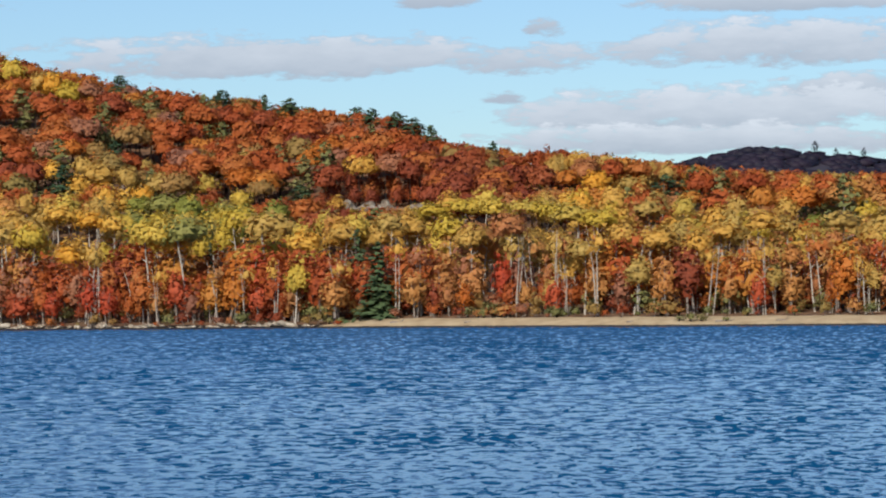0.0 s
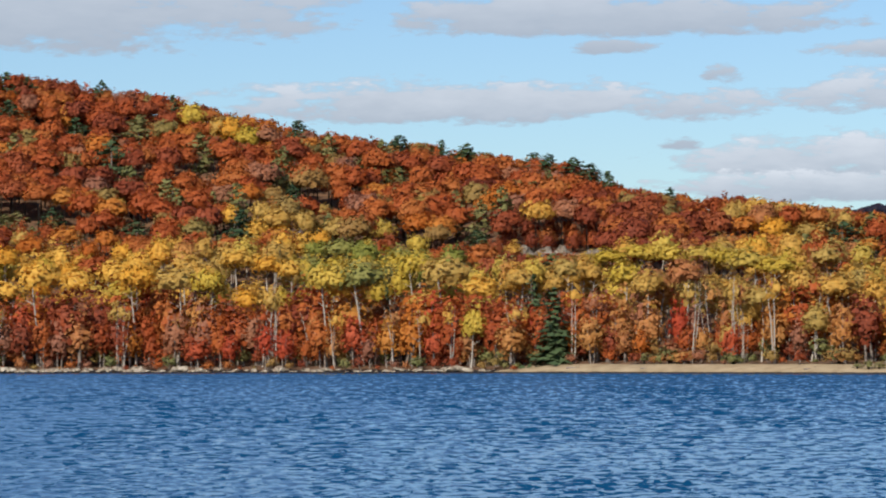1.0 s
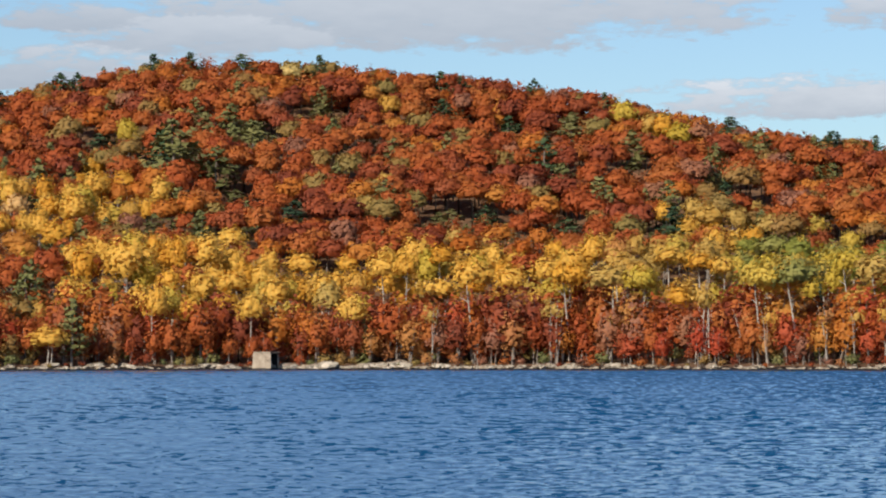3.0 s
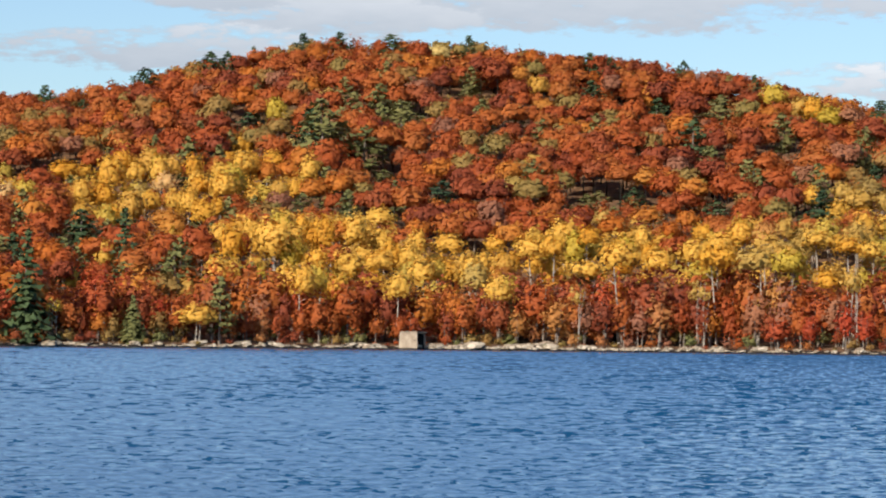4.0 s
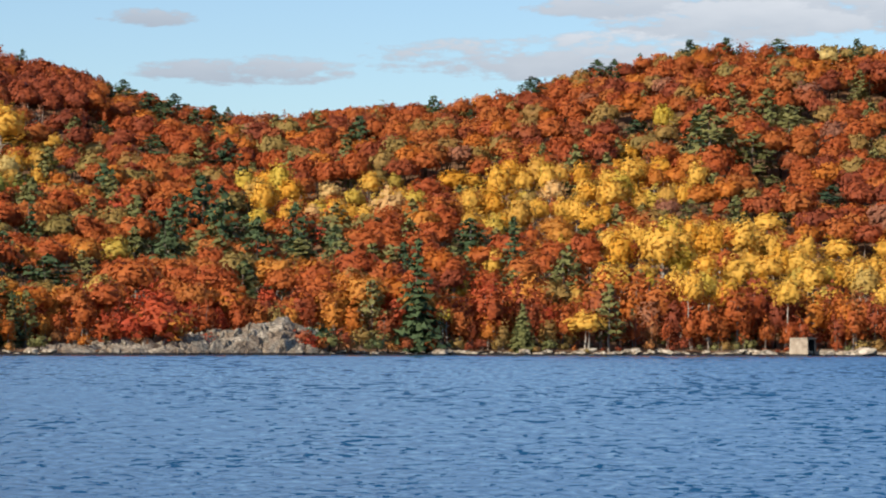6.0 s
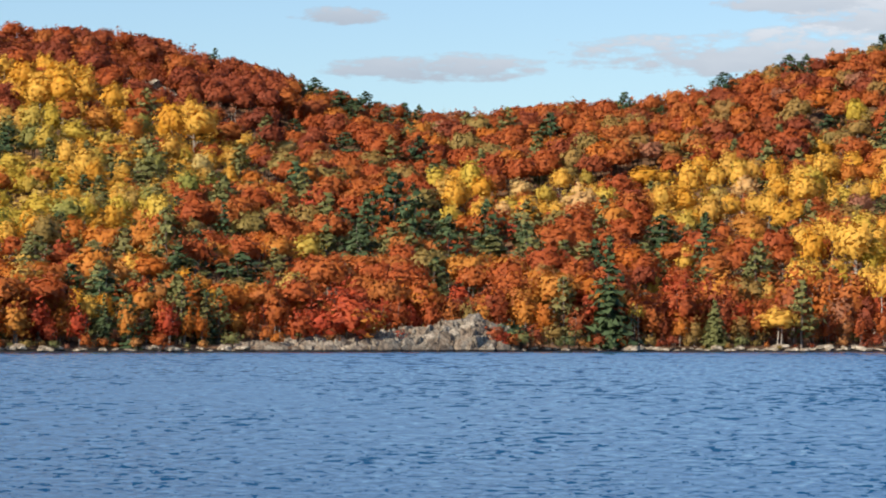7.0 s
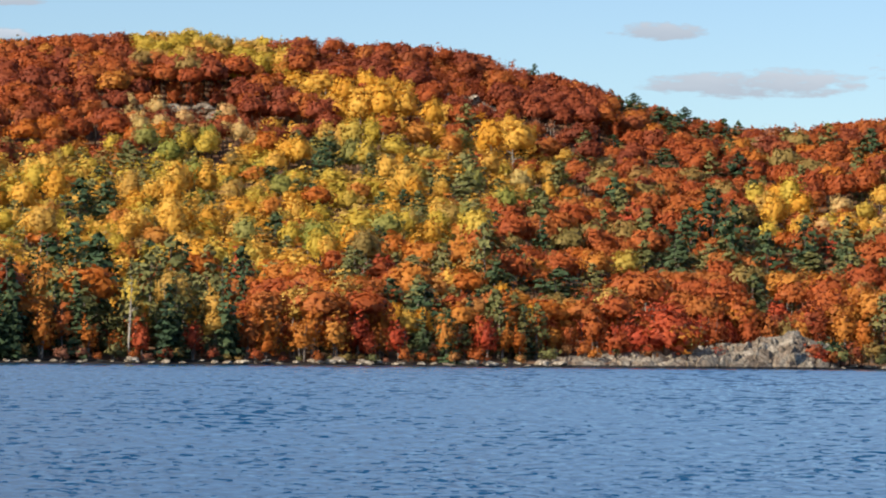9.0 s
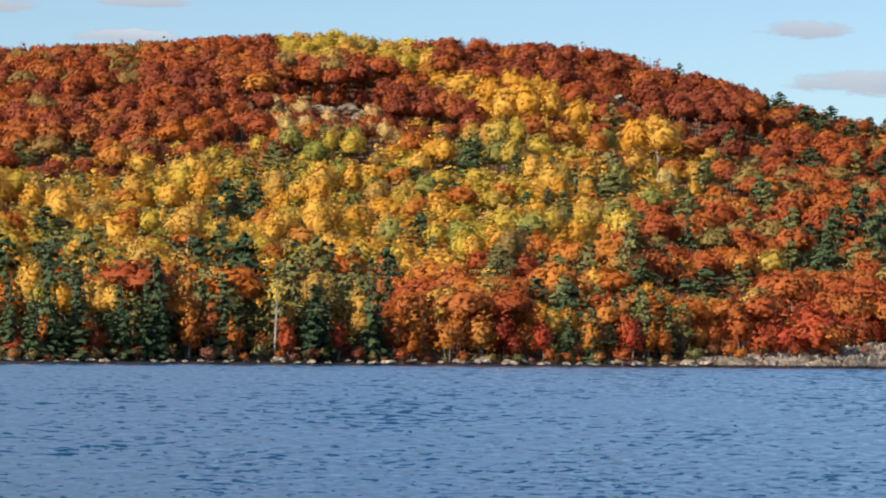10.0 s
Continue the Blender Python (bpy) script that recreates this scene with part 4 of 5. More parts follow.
def marked(kind, leaf, b, top, foot, breadth, extra=1.4, clear=1.0):
    tall = max(3.0, radians((top - foot) * extra) * 640)
    r = stand(b, top, tall)
    for _ in range(3):
        tall = max(3.0, radians((top - foot) * extra) * r)
        r = stand(b, top, tall)
    if r < on(SHORE, b) + (12 if b < 1.8 else 6):  # by the water: the foot is seen
        tall = r * math.tan(radians(top)) + EYE - float(ground_z(b, r))
    nominal = {"pine": 6.4, "spruce": 5.2, "cedar": 5.0, "maple": 6.0, "aspen": 6.0, "high_aspen": 5.8, "birch": 6.0, "oak": 7.2}[kind]
    wide = radians(breadth) * r / (nominal * tall / KINDS[kind][0])
    plant(kind, leaf, b, r, tall, min(max(wide, 0.45), 2.2))
    taken.append((b, r, radians(breadth) * r / 2 * clear, tall))


for b, top, w in RIDGE_PINES + RIDGE_PINES_WEST:
    marked("pine", "pine", b, top + 0.01, top - 0.60, w * 1.5 * (1.0 + 0.45 * noise.noise((b * 7.3, 2.0, 3.0))) + 0.08, 1.1, 0.4)
for k, (b, top, foot, w) in enumerate(HILL_PINES + HILL_PINES_WEST + HILL_PINES_FAR_WEST):
    marked("pine", "pine" if k % 5 in (0, 1, 3) else "olive", b, top, foot, w * 1.3)
for leaf, places in (("pine", GROVE_PINES), ("olive", OLIVE_PINES)):
    for b, top, foot, w in places:
        marked("pine", leaf, b, top, foot, w * 1.25, 1.25)
for b, top, foot, w in SPRUCES:
    marked("spruce", "pine", b, top, foot, w, 1.15)
marked("cedar", "olive", 19.25, 0.66, -0.25, 0.52, 1.0)
marked("spruce", "olive", 12.41, 0.74, -0.13, 0.30, 1.0)
marked("pine", "olive", 21.98, 1.10, -0.01, 0.55, 1.1)
marked("spruce", "olive", 28.52, 0.70, -0.14, 0.40, 1.0)
marked("maple", "crimson", -1.19, 1.16, 0.05, 0.55, 1.1)
marked("maple", "crimson", 6.08, 0.62, -0.10, 0.65, 1.0)
marked("maple", "orange", -7.21, 1.00, 0.0, 0.55, 1.1)
marked("birch", "lime", 26.55, 1.89, 1.2, 0.66, 1.4)
marked("maple", "crimson", 25.90, 0.98, 0.05, 1.10, 1.1)
marked("maple", "crimson", 23.95, 1.04, 0.35, 0.80, 1.1)
marked("aspen", "yellow", 38.70, 1.55, 0.9, 0.24, 1.3)
marked("maple", "orange", 37.24, 1.58, 0.2, 0.62, 1.1)
marked("maple", "crimson", 40.4, 0.25, -0.2, 0.6, 1.0)
marked("birch", "pale", 13.76, 5.60, 5.25, 0.44, 1.5)
marked("maple", "crimson", 13.45, 5.08, 4.9, 0.35, 2.2)

# single broad-leaved trees and clumps that stand out, by kind: bearing, height of the top, of the foot as seen, breadth (degrees)
YELLOW_BIRCH = [
    (-2.9, 2.58, 2.06, 0.71), (-1.41, 2.9, 2.51, 0.46), (2.35, 1.55, 0.93, 0.71), (6.69, 1.32, 0.76, 0.51), (6.97, 4.43, 3.85, 0.41), (8.6, 1.98, 1.29, 0.61),
    (9.11, 1.88, 1.21, 0.61), (9.71, 1.68, 1.05, 0.61), (10.42, 1.45, 1.04, 0.71), (12.67, 1.93, 1.42, 0.41), (13.54, 1.92, 1.35, 0.61), (14, 1.52, 0.73, 0.59),
    (14.82, 1.64, 1.03, 0.71), (14.83, 2.36, 1.85, 0.51), (15.24, 2.28, 1.38, 0.61), (15.38, 1.58, 0.91, 0.61), (15.81, 2.24, 1.37, 0.51), (16.73, 2.23, 1.15, 0.71),
    (17.32, 3.65, 3.19, 0.46), (17.45, 2.06, 1.14, 0.51), (17.72, 3.03, 2.26, 0.71), (18.09, 0.56, -0.13, 0.61), (19.26, 3.16, 2.59, 0.51), (19.68, 3.25, 2.43, 0.61),
]
YELLOW_BIRCH_MORE = [
    (19.8, 1.71, 1.08, 0.41), (19.87, 2.74, 2.17, 0.61), (20.18, 3.06, 2.73, 0.41), (20.49, 3.13, 2.67, 0.51), (22.07, 3.1, 2.57, 0.46), (23.49, 2.97, 2.35, 0.51),
    (24, 2.95, 2.14, 0.51), (27.78, 3.7, 3.34, 0.41), (28.65, 4.21, 3.44, 0.71), (29.11, 4.31, 3.44, 0.61), (29.81, 1.48, 0.82, 0.46), (30.14, 4.61, 3.94, 0.51),
    (30.17, 2.4, 1.79, 0.61), (30.61, 4.76, 4.04, 0.56), (31.07, 4.91, 3.99, 0.71), (31.26, 3.16, 2.8, 0.82), (31.48, 4.8, 3.98, 0.61), (31.79, 5, 4.34, 0.51),
    (32.21, 5.1, 4.54, 0.61), (32.61, 4.12, 3.71, 0.51), (32.62, 5.05, 4.64, 0.51), (33.12, 4.2, 3.81, 0.61), (33.53, 3.75, 3.34, 0.61), (33.62, 2.78, 2.27, 0.61),
]
YELLOW_BIRCH_MORE_MORE = [
    (35.57, 2.86, 2.34, 0.51), (36.39, 2.38, 1.92, 0.82), (37.36, 2.78, 2.32, 0.51), (38.13, 2.82, 2.33, 0.71), (38.14, 3.54, 2.92, 0.82), (38.84, 2.71, 2.3, 0.41),
    (39.05, 3.42, 2.99, 0.51), (39.56, 3.46, 3.02, 0.61), (39.99, 1.98, 1.62, 0.31), (40.06, 2.94, 2.28, 0.51),
]
ORANGE_BIRCH = [
    (9.51, 2.18, 1.72, 0.41), (9.92, 2.43, 1.97, 0.61), (10.63, 2.26, 1.75, 0.61), (16.49, 3.21, 2.74, 0.51), (16.9, 3.2, 2.64, 0.51), (18.58, 2.14, 1.68, 0.51),
    (27.67, 3.04, 2.68, 0.61), (29.83, 4, 3.43, 0.51), (30.45, 4.2, 3.58, 0.61), (30.79, 2.19, 1.52, 0.56), (32.93, 5.25, 4.84, 0.41), (33.05, 2.79, 2.27, 0.51),
    (35.15, 2.25, 1.68, 0.61), (35.66, 1.93, 1.32, 0.51), (36.61, 3.76, 3.38, 0.82), (37.91, 2.01, 1.55, 0.46), (38.32, 1.95, 1.54, 0.41), (39.08, 1.78, 1.33, 0.41),
    (39.59, 1.78, 1.22, 0.51),
]
ORANGE_MAPLE = [
    (29.9, 0.66, -0.16, 0.41), (32.69, 1.97, 1.25, 0.61), (33.2, 2.06, 1.45, 0.71), (37.18, 0.63, -0.24, 0.46),
]
LIME_BIRCH = [
    (-7.83, 2, 1.44, 0.51), (-4.48, 2.1, 1.53, 0.51), (2.61, 0.98, 0.11, 0.51), (3.62, 2.27, 1.86, 0.51), (4.24, 2.55, 2.07, 0.43), (6.62, 4.28, 3.72, 0.51),
    (7.68, 4.68, 4.12, 0.51), (16.37, 1.87, 1.05, 0.51), (16.71, 4.33, 3.72, 0.41), (20.4, 1.14, 0.68, 0.36), (21.56, 3.06, 2.65, 0.36), (22.32, 2.79, 2.36, 0.41),
    (30.34, 3.74, 3.27, 0.51), (30.86, 3.94, 3.37, 0.66), (31.46, 2.6, 2.08, 0.61), (31.98, 3.31, 2.8, 0.61), (32.18, 2.64, 2.23, 0.82), (32.7, 3.3, 2.84, 0.61),
    (33.55, 5.55, 5.19, 0.51), (33.96, 5.64, 5.32, 0.51), (34.23, 2.36, 1.85, 0.71), (34.37, 5.69, 5.35, 0.51), (34.84, 5.76, 5.41, 0.51), (35.25, 5.73, 5.42, 0.46),
]
LIME_BIRCH_MORE = [
    (35.99, 3.83, 3.34, 0.46), (37.43, 3.75, 3.34, 0.41),
]
PALE_BIRCH = [
    (8.96, 2.59, 2.23, 0.26), (16.45, 3.6, 3.31, 0.26), (18.75, 2.98, 2.43, 0.46), (22.78, 2.88, 2.45, 0.51), (27.06, 3.6, 3.22, 0.56), (28.59, 3.34, 2.81, 0.41),
    (33.95, 4.44, 3.96, 0.43), (34.72, 4.36, 3.91, 0.43), (35.23, 4.55, 4.09, 0.46), (35.68, 4.62, 4.11, 0.33),
]
GREEN_BIRCH = [
    (-6.82, 1.73, 1.35, 0.41), (2.91, 2.12, 1.48, 0.51), (4.54, 2.18, 1.56, 0.61), (4.95, 2.23, 1.74, 0.61), (5.46, 2.18, 1.77, 0.51), (32.91, 3.2, 2.63, 0.51),
    (33.52, 3.4, 2.93, 0.61), (34.34, 2.87, 2.41, 0.61), (34.97, 3.79, 3.22, 0.61), (39.24, 2.14, 1.68, 0.46),
]
YELLOW_HIGH_ASPEN = [
    (-2.94, 1.86, 1.35, 0.61), (-2.53, 1.97, 1.4, 0.61), (-2.02, 2.02, 1.54, 0.61), (-1.51, 2.06, 1.57, 0.61), (-0.99, 2.06, 1.57, 0.61), (-0.48, 2.09, 1.63, 0.61),
    (0.03, 1.99, 1.56, 0.61), (5.87, 1.78, 1.3, 0.51), (6.33, 1.88, 1.37, 0.61), (6.89, 1.99, 1.48, 0.61), (11.04, 2.05, 1.49, 0.51), (11.65, 1.94, 1.18, 0.51),
    (12.06, 1.84, 1.22, 0.71),
]
OCHRE_BIRCH = [
    (-3.46, 2.47, 2.11, 0.41), (1.88, 2.16, 1.75, 0.41), (5.3, 2.83, 2.52, 0.31), (5.66, 2.75, 2.18, 0.51), (6.07, 2.8, 2.22, 0.61), (6.47, 2.9, 2.42, 0.61),
    (7.22, 4.43, 3.92, 0.41), (13.07, 1.41, 0.64, 0.51), (18.3, 1.02, 0.56, 0.41),
]
LIME_HIGH_ASPEN = [
    (3.22, 1.83, 1.4, 0.41), (3.63, 1.97, 1.3, 0.61),
]
OCHRE_HIGH_ASPEN = [
    (-7.32, 1.76, 1.25, 0.61), (-6.31, 1.67, 1.19, 0.51), (-5.8, 1.78, 1.21, 0.71), (-5.19, 1.58, 1.12, 0.51), (-3.87, 2.05, 1.49, 0.51), (0.45, 1.74, 1.22, 0.51),
    (0.86, 1.84, 1.23, 0.51), (1.68, 1.59, 1.13, 0.61),
]
ORANGE_OAK = [
    (-5.81, 2.23, 1.64, 0.41), (-4.58, 2.15, 1.79, 0.51), (-2.33, 2.58, 2.12, 0.51),
]
TAN_MAPLE = [
    (-6.81, 0.79, 0.08, 0.51), (-1.96, 1.1, 0.23, 0.43), (-0.06, 0.96, 0.09, 0.66), (0.45, 0.86, -0.06, 0.61), (1.89, 0.77, -0.07, 0.66),
]
CRIMSON_MAPLE = [
    (-5.79, 0.7, -0.06, 0.51), (-2.11, 0.64, -0.03, 0.51), (6.03, 0.55, -0.16, 0.41), (6.34, 0.71, -0.11, 0.46), (7, 0.51, -0.1, 0.41), (7.6, 0.41, -0.15, 0.56),
]
CRIMSON_SHORE = [(40.33, 0.15, -0.28, 0.46), (38.92, 0.32, -0.27, 0.26), (38.51, 0.07, -0.29, 0.29), (35.4, 0.44, -0.17, 0.43), (31.29, 0.32, -0.22, 0.43), (30.78, 0.56, -0.23, 0.46), (34.48, 0.52, -0.17, 0.39), (29.14, 0.63, -0.19, 0.46)]
ORANGE_SHORE = [(37.19, 0.8, -0.27, 0.53), (36.37, 0.55, -0.16, 0.51), (33.14, 0.28, -0.23, 0.43), (37.64, 0.13, -0.28, 0.31), (35.91, 0.25, -0.26, 0.37), (32.53, 0.59, -0.23, 0.61), (31.91, 0.65, -0.22, 0.61)]
STANDOUTS = [("maple", "crimson", CRIMSON_SHORE), ("maple", "orange", ORANGE_SHORE), ("birch", "yellow", YELLOW_BIRCH), ("birch", "yellow", YELLOW_BIRCH_MORE), ("birch", "yellow", YELLOW_BIRCH_MORE_MORE), ("birch", "orange", ORANGE_BIRCH), ("maple", "orange", ORANGE_MAPLE), ("birch", "lime", LIME_BIRCH), ("birch", "lime", LIME_BIRCH_MORE), ("birch", "pale", PALE_BIRCH), ("birch", "green", GREEN_BIRCH), ("high_aspen", "yellow", YELLOW_HIGH_ASPEN), ("birch", "ochre", OCHRE_BIRCH), ("high_aspen", "lime", LIME_HIGH_ASPEN), ("high_aspen", "ochre", OCHRE_HIGH_ASPEN), ("oak", "orange", ORANGE_OAK), ("maple", "tan", TAN_MAPLE), ("maple", "crimson", CRIMSON_MAPLE)]
for kind, leaf, places in STANDOUTS:
    for b, top, foot, breadth in places:
        hue = "lime" if (kind, leaf) == ("high_aspen", "yellow") and b < 0.5 else leaf  # greener towards the east
        marked(kind, hue, b, top, foot, breadth * 1.12, {"birch": 1.5, "high_aspen": 2.4, "oak": 1.6}.get(kind, 1.15))


# bare ledges among the trees: bearing, height, half width, half height (degrees)
LEDGES = [(1.0, 1.97, 0.8, 0.15), (30.15, 4.90, 0.30, 0.10), (29.75, 4.70, 0.36, 0.13), (29.35, 4.52, 0.30, 0.12), (34.7, 4.33, 0.8, 0.08), (31.85, 5.30, 0.4, 0.05)]
ledge_places = []
for lb, le, lw, lh in LEDGES:
    rr = on(SHORE, lb) + np.linspace(30, float(on(DEPTH, lb)), 200)
    ee = np.degrees(np.arctan((ground_z(lb, rr) - EYE) / rr))
    ledge_places.append((lb, float(rr[int(np.argmin(np.abs(ee - le + lh)))]), lw, lh))


def free(b, r, near):
    x, y = spot(b, r)
    for lb, lr, lw, lh in ledge_places:
        if abs(b - lb) < lw * 0.95 and lr - (30 if lh > 0.15 else 18 if lh > 0.06 else 6) < r < lr + 2:
            return False
    for tb, tr, w, _ in taken:
        if abs(tb - b) < 2:
            u, v = spot(tb, tr)
            if (u - x) ** 2 + (v - y) ** 2 < (w * near) ** 2:
                return False
    return True


def below(b, r, tall):
    """The height at which a tree leaves the marked trees behind it in view."""
    z = float(ground_z(b, r))
    for tb, tr, w, hero in taken:
        if r + 2 < tr < r + 50 and abs(tb - b) * radians(1) * r < w * 0.8 + 2.0:
            mid = math.tan(radians(height_of(tb, tr, float(ground_z(tb, tr)) + 0.55 * hero)))
            tall = min(tall, max(EYE + r * mid - z, 7.0 if b > 28 else 5.5))
    for lb, lr, lw, lh in ledge_places:
        if abs(b - lb) < lw and r < lr:
            tall = min(tall, max(float(ground_z(lb, lr)) * r / lr - z + 1.0, 3.4))
    return tall


EAST, WEST = -10.5, 43.5

# grey, almost bare stems on the western hill
for b, top in ((28.42, 4.20), (28.30, 4.28), (28.16, 4.16), (28.02, 4.22), (27.90, 4.05)):
    r = stand(b, top, 7.5)
    plant("snag", "mauve", b, r, 7.5, 0.9)
    taken.append((b, r, 1.0, 7.5))

# ---- thin birches with white stems at the front: bearing, height of the top ----
for b, top in ((-2.32, 0.86), (-2.12, 1.5), (-2.89, 1.58), (-7.72, 0.88), (-7.6, 1.0), (-1.4, 1.42), (0.76, 1.42), (6.3, 1.36), (6.17, 1.34), (9.08, 1.08), (8.93, 1.06), (5.1, 0.9), (3.0, 1.0),
               (39.95, 1.18), (35.6, 1.3), (11.2, 0.95), (-4.9, 1.2), (-5.9, 1.3), (20.6, 0.6), (20.75, 0.62)):
    r = float(on(SHORE, b)) + (11.0 if b < 1.8 else 4.2)
    tall = EYE + r * math.tan(radians(top)) - float(ground_z(b, r))
    plant("snag", "ochre" if b < 15 else "lime", b, r, tall, 0.9)

for k in range(13):  # thin leaning stems among the low trees of the eastern shore
    b = -8.5 + 17.5 * (k + rnd.random()) / 13
    r = float(on(SHORE, b)) + (12.5 if b < 1.8 else 5.0) + rnd.uniform(0, 5)
    plant("snag", rnd.choice(("tan", "mauve", "ochre", "russet")), b, r, rnd.uniform(7.5, 13.0), rnd.uniform(0.9, 1.3))

# ---- the tall trees on the shelf behind the shore ----
for row, d in enumerate((9, 14.5, 20, 26)):
    b = EAST + rnd.uniform(0, 0.5)
    while b < WEST:
        rs = float(on(SHORE, b))
        r = rs + d + rnd.uniform(-2, 2) + (7.0 if b < 1.8 else 0.0)
        high = np.interp(b, [-8, -5, 0, 3, 8, 16.5, 18, 24, 30, 34], [12.0, 13.0, 15.2, 16.6, 16.8, 17.0, 12.5, 9.0, 10.0, 12.5])
        tall = high * rnd.uniform(0.86 if b < 12 else 0.78, 1.05) * (0.9 if row == 0 and b > 12 else 1.0)
        z = float(ground_z(b, r))
        kind, leaf = pick(rnd, mix_at(b, height_of(b, r, z + (0.9 if b < 13.5 else 0.72) * tall)), b, r)
        if kind == "oak" and b < 21:
            kind = "maple"
        if kind == "aspen" and b < 12:
            kind = "high_aspen"
        if kind in ("oak", "maple") and tall > 13:
            tall *= 0.86
        on_rock = 22.6 < b < 28.2 and d < 16
        full, tall = tall, below(b, r, tall)
        if tall < 0.75 * full and kind in ("aspen", "high_aspen", "birch") and b < 20:
            kind, leaf = "maple", rnd.choice(("russet", "russet", "maroon", "orange"))
        if free(b, r, 1.0) and not on_rock and tall > 3.0:
            if tall < 8 and kind in ("aspen", "high_aspen"):
                kind = "birch"
            plant(kind, leaf, b, r, tall, rnd.uniform(1.0, 1.3))
        b += math.degrees(rnd.uniform(4.6, 8.0) / r)

# ---- lower trees and shrubs in front of them ----
for row, (d, lo, hi, gap) in enumerate(((6.5, 4.5, 8.5, 2.9), (11.5, 6.5, 10.5, 3.2), (2.2, 0.8, 2.6, 2.2), (17.0, 7.0, 11.0, 4.2), (8.5, 2.0, 4.0, 3.4), (14.5, 2.5, 4.5, 3.8))):
    b = EAST + rnd.uniform(0, 0.5)
    while b < WEST:
        rs = float(on(SHORE, b))
        sandy = b < 1.8
        r = rs + d + (7.0 if sandy else 0.0) + rnd.uniform(-1.0, 1.0)
        if 22.4 < b < 28.4:
            r += 9.0
        tall = rnd.uniform(lo, hi) * (1.22 if b < 11 and lo > 4 else 1.0)
        z = float(ground_z(b, r))
        kind, leaf = pick(rnd, mix_at(b, height_of(b, r, z + 0.6 * tall)))
        if kind in ("aspen", "oak"):
            kind = "birch" if kind == "aspen" and b > 10 else "maple"
            leaf = rnd.choice(("russet", "tan", "russet", "mauve", "maroon")) if kind == "maple" and leaf in ("ochre", "lime", "green", "yellow") else leaf
        if row in (2, 4, 5):
            kind, leaf = "shrub", rnd.choice(("russet", "tan", "mauve", "moss", "olive", "moss", "maroon", "olive", "russet", "maroon"))
        tall = below(b, r, tall)
        if tall > 0.7 and free(b, r, 0.5 if row in (2, 4, 5) else 0.9) and rnd.random() < 0.92:
            plant(kind, leaf, b, r, tall, 1.15 if kind != "birch" else 1.3)
        b += math.degrees(gap * rnd.uniform(0.7, 1.3) / r)

# ---- dense spruces at the western shore ----
b = 33.9
while b < WEST:
    r = float(on(SHORE, b)) + rnd.uniform(4.5, 13)
    if rnd.random() < 0.9 and free(b, r, 1.1) and not any(abs(b - place[0]) < 0.42 * place[3] for place in CRIMSON_SHORE + ORANGE_SHORE):
        plant("spruce", "olive" if rnd.random() < 0.4 else "pine", b, r, rnd.uniform(8.5, 16.5), rnd.uniform(0.85, 1.15))
    b += math.degrees(rnd.uniform(1.8, 4.2) / r)

b = 34.2
while b < WEST:  # pines behind them
    if rnd.random() < 0.62:
        plant("pine", "olive" if rnd.random() < 0.65 else "pine", b, float(on(SHORE, b)) + rnd.uniform(15, 34), rnd.uniform(10.5, 15.5), rnd.uniform(0.9, 1.3))
    b += math.degrees(rnd.uniform(2.6, 5.4) / 450)

# ---- the woods on the hillside ----
hill_rows = []
d = 32.0
while d < 345:
    b = EAST + rnd.uniform(0, 0.6)
    while b < WEST:
        rs, dp = float(on(SHORE, b)), float(on(DEPTH, b))
        r = rs + d + rnd.uniform(-2.2, 2.2)
        if d < dp * 1.05:
            z = float(ground_z(b, r))
            tall = rnd.uniform(7.5, 11.0)
            name = mix_at(b, height_of(b, r, z + 0.95 * tall))
            kind, leaf = pick(rnd, name, b, r)
            if kind == "aspen":
                tall *= rnd.uniform(1.05, 1.25)
                kind = "birch" if rnd.random() < 0.5 else kind
            elif kind in ("pine", "spruce"):
                tall *= rnd.uniform(1.0, 1.25)
            if d > dp * 0.9:
                tall = 9.2 * rnd.uniform(0.93, 1.05)
                kind, leaf = (rnd.choice(("oak", "oak", "oak", "maple")), leaf) if kind != "pine" else ("maple", "russet")
            hill_rows.append((kind, leaf, b, r, tall))
        b += math.degrees(rnd.uniform(4.5, 6.4) * (0.85 if d > dp * 0.9 else 1.0) / r)
    d += 6.2
for kind, leaf, b, r, tall in hill_rows:
    z = float(ground_z(b, r))
    if r > on(SHORE, b) + 0.92 * on(DEPTH, b):  # undergrowth closes the crest
        plant("shrub", "russet" if kind == "pine" else leaf, b + rnd.uniform(-0.1, 0.1), r + 1.5, rnd.uniform(4.2, 5.6), 1.5, single=False)
    crest = EYE + r * math.tan(radians(float(on(SKYLINE, b)) + rnd.uniform(0.0, 0.07))) - z
    tall = max(min(tall, crest), 5.0)
    full, tall = tall, below(b, r, tall)
    if tall < 0.75 * full and kind != "pine":
        kind = "maple"
    if free(b, r, 0.75):
        plant(kind, leaf, b, r, tall, min(1.35, (full / tall) ** 0.8) * {"oak": 1.0, "aspen": 1.2, "birch": 1.2, "pine": 1.25, "maple": 1.3}.get(kind, 1.05), single=kind != "oak" or r < on(SHORE, b) + 80)

# bushy trees close behind the bare ledges
for lb, lr, lw, lh in ledge_places:
    for row in (3.5, 7.5, 12.0):
        for k in range(6):
            b = lb + lw * (-1.15 + 2.3 * k / 5) + rnd.uniform(-0.05, 0.05)
            plant("maple", rnd.choice(("maroon", "russet", "maroon")), b, lr + row, 4.2 + 0.1 * row + rnd.uniform(-0.5, 0.5), 1.6)

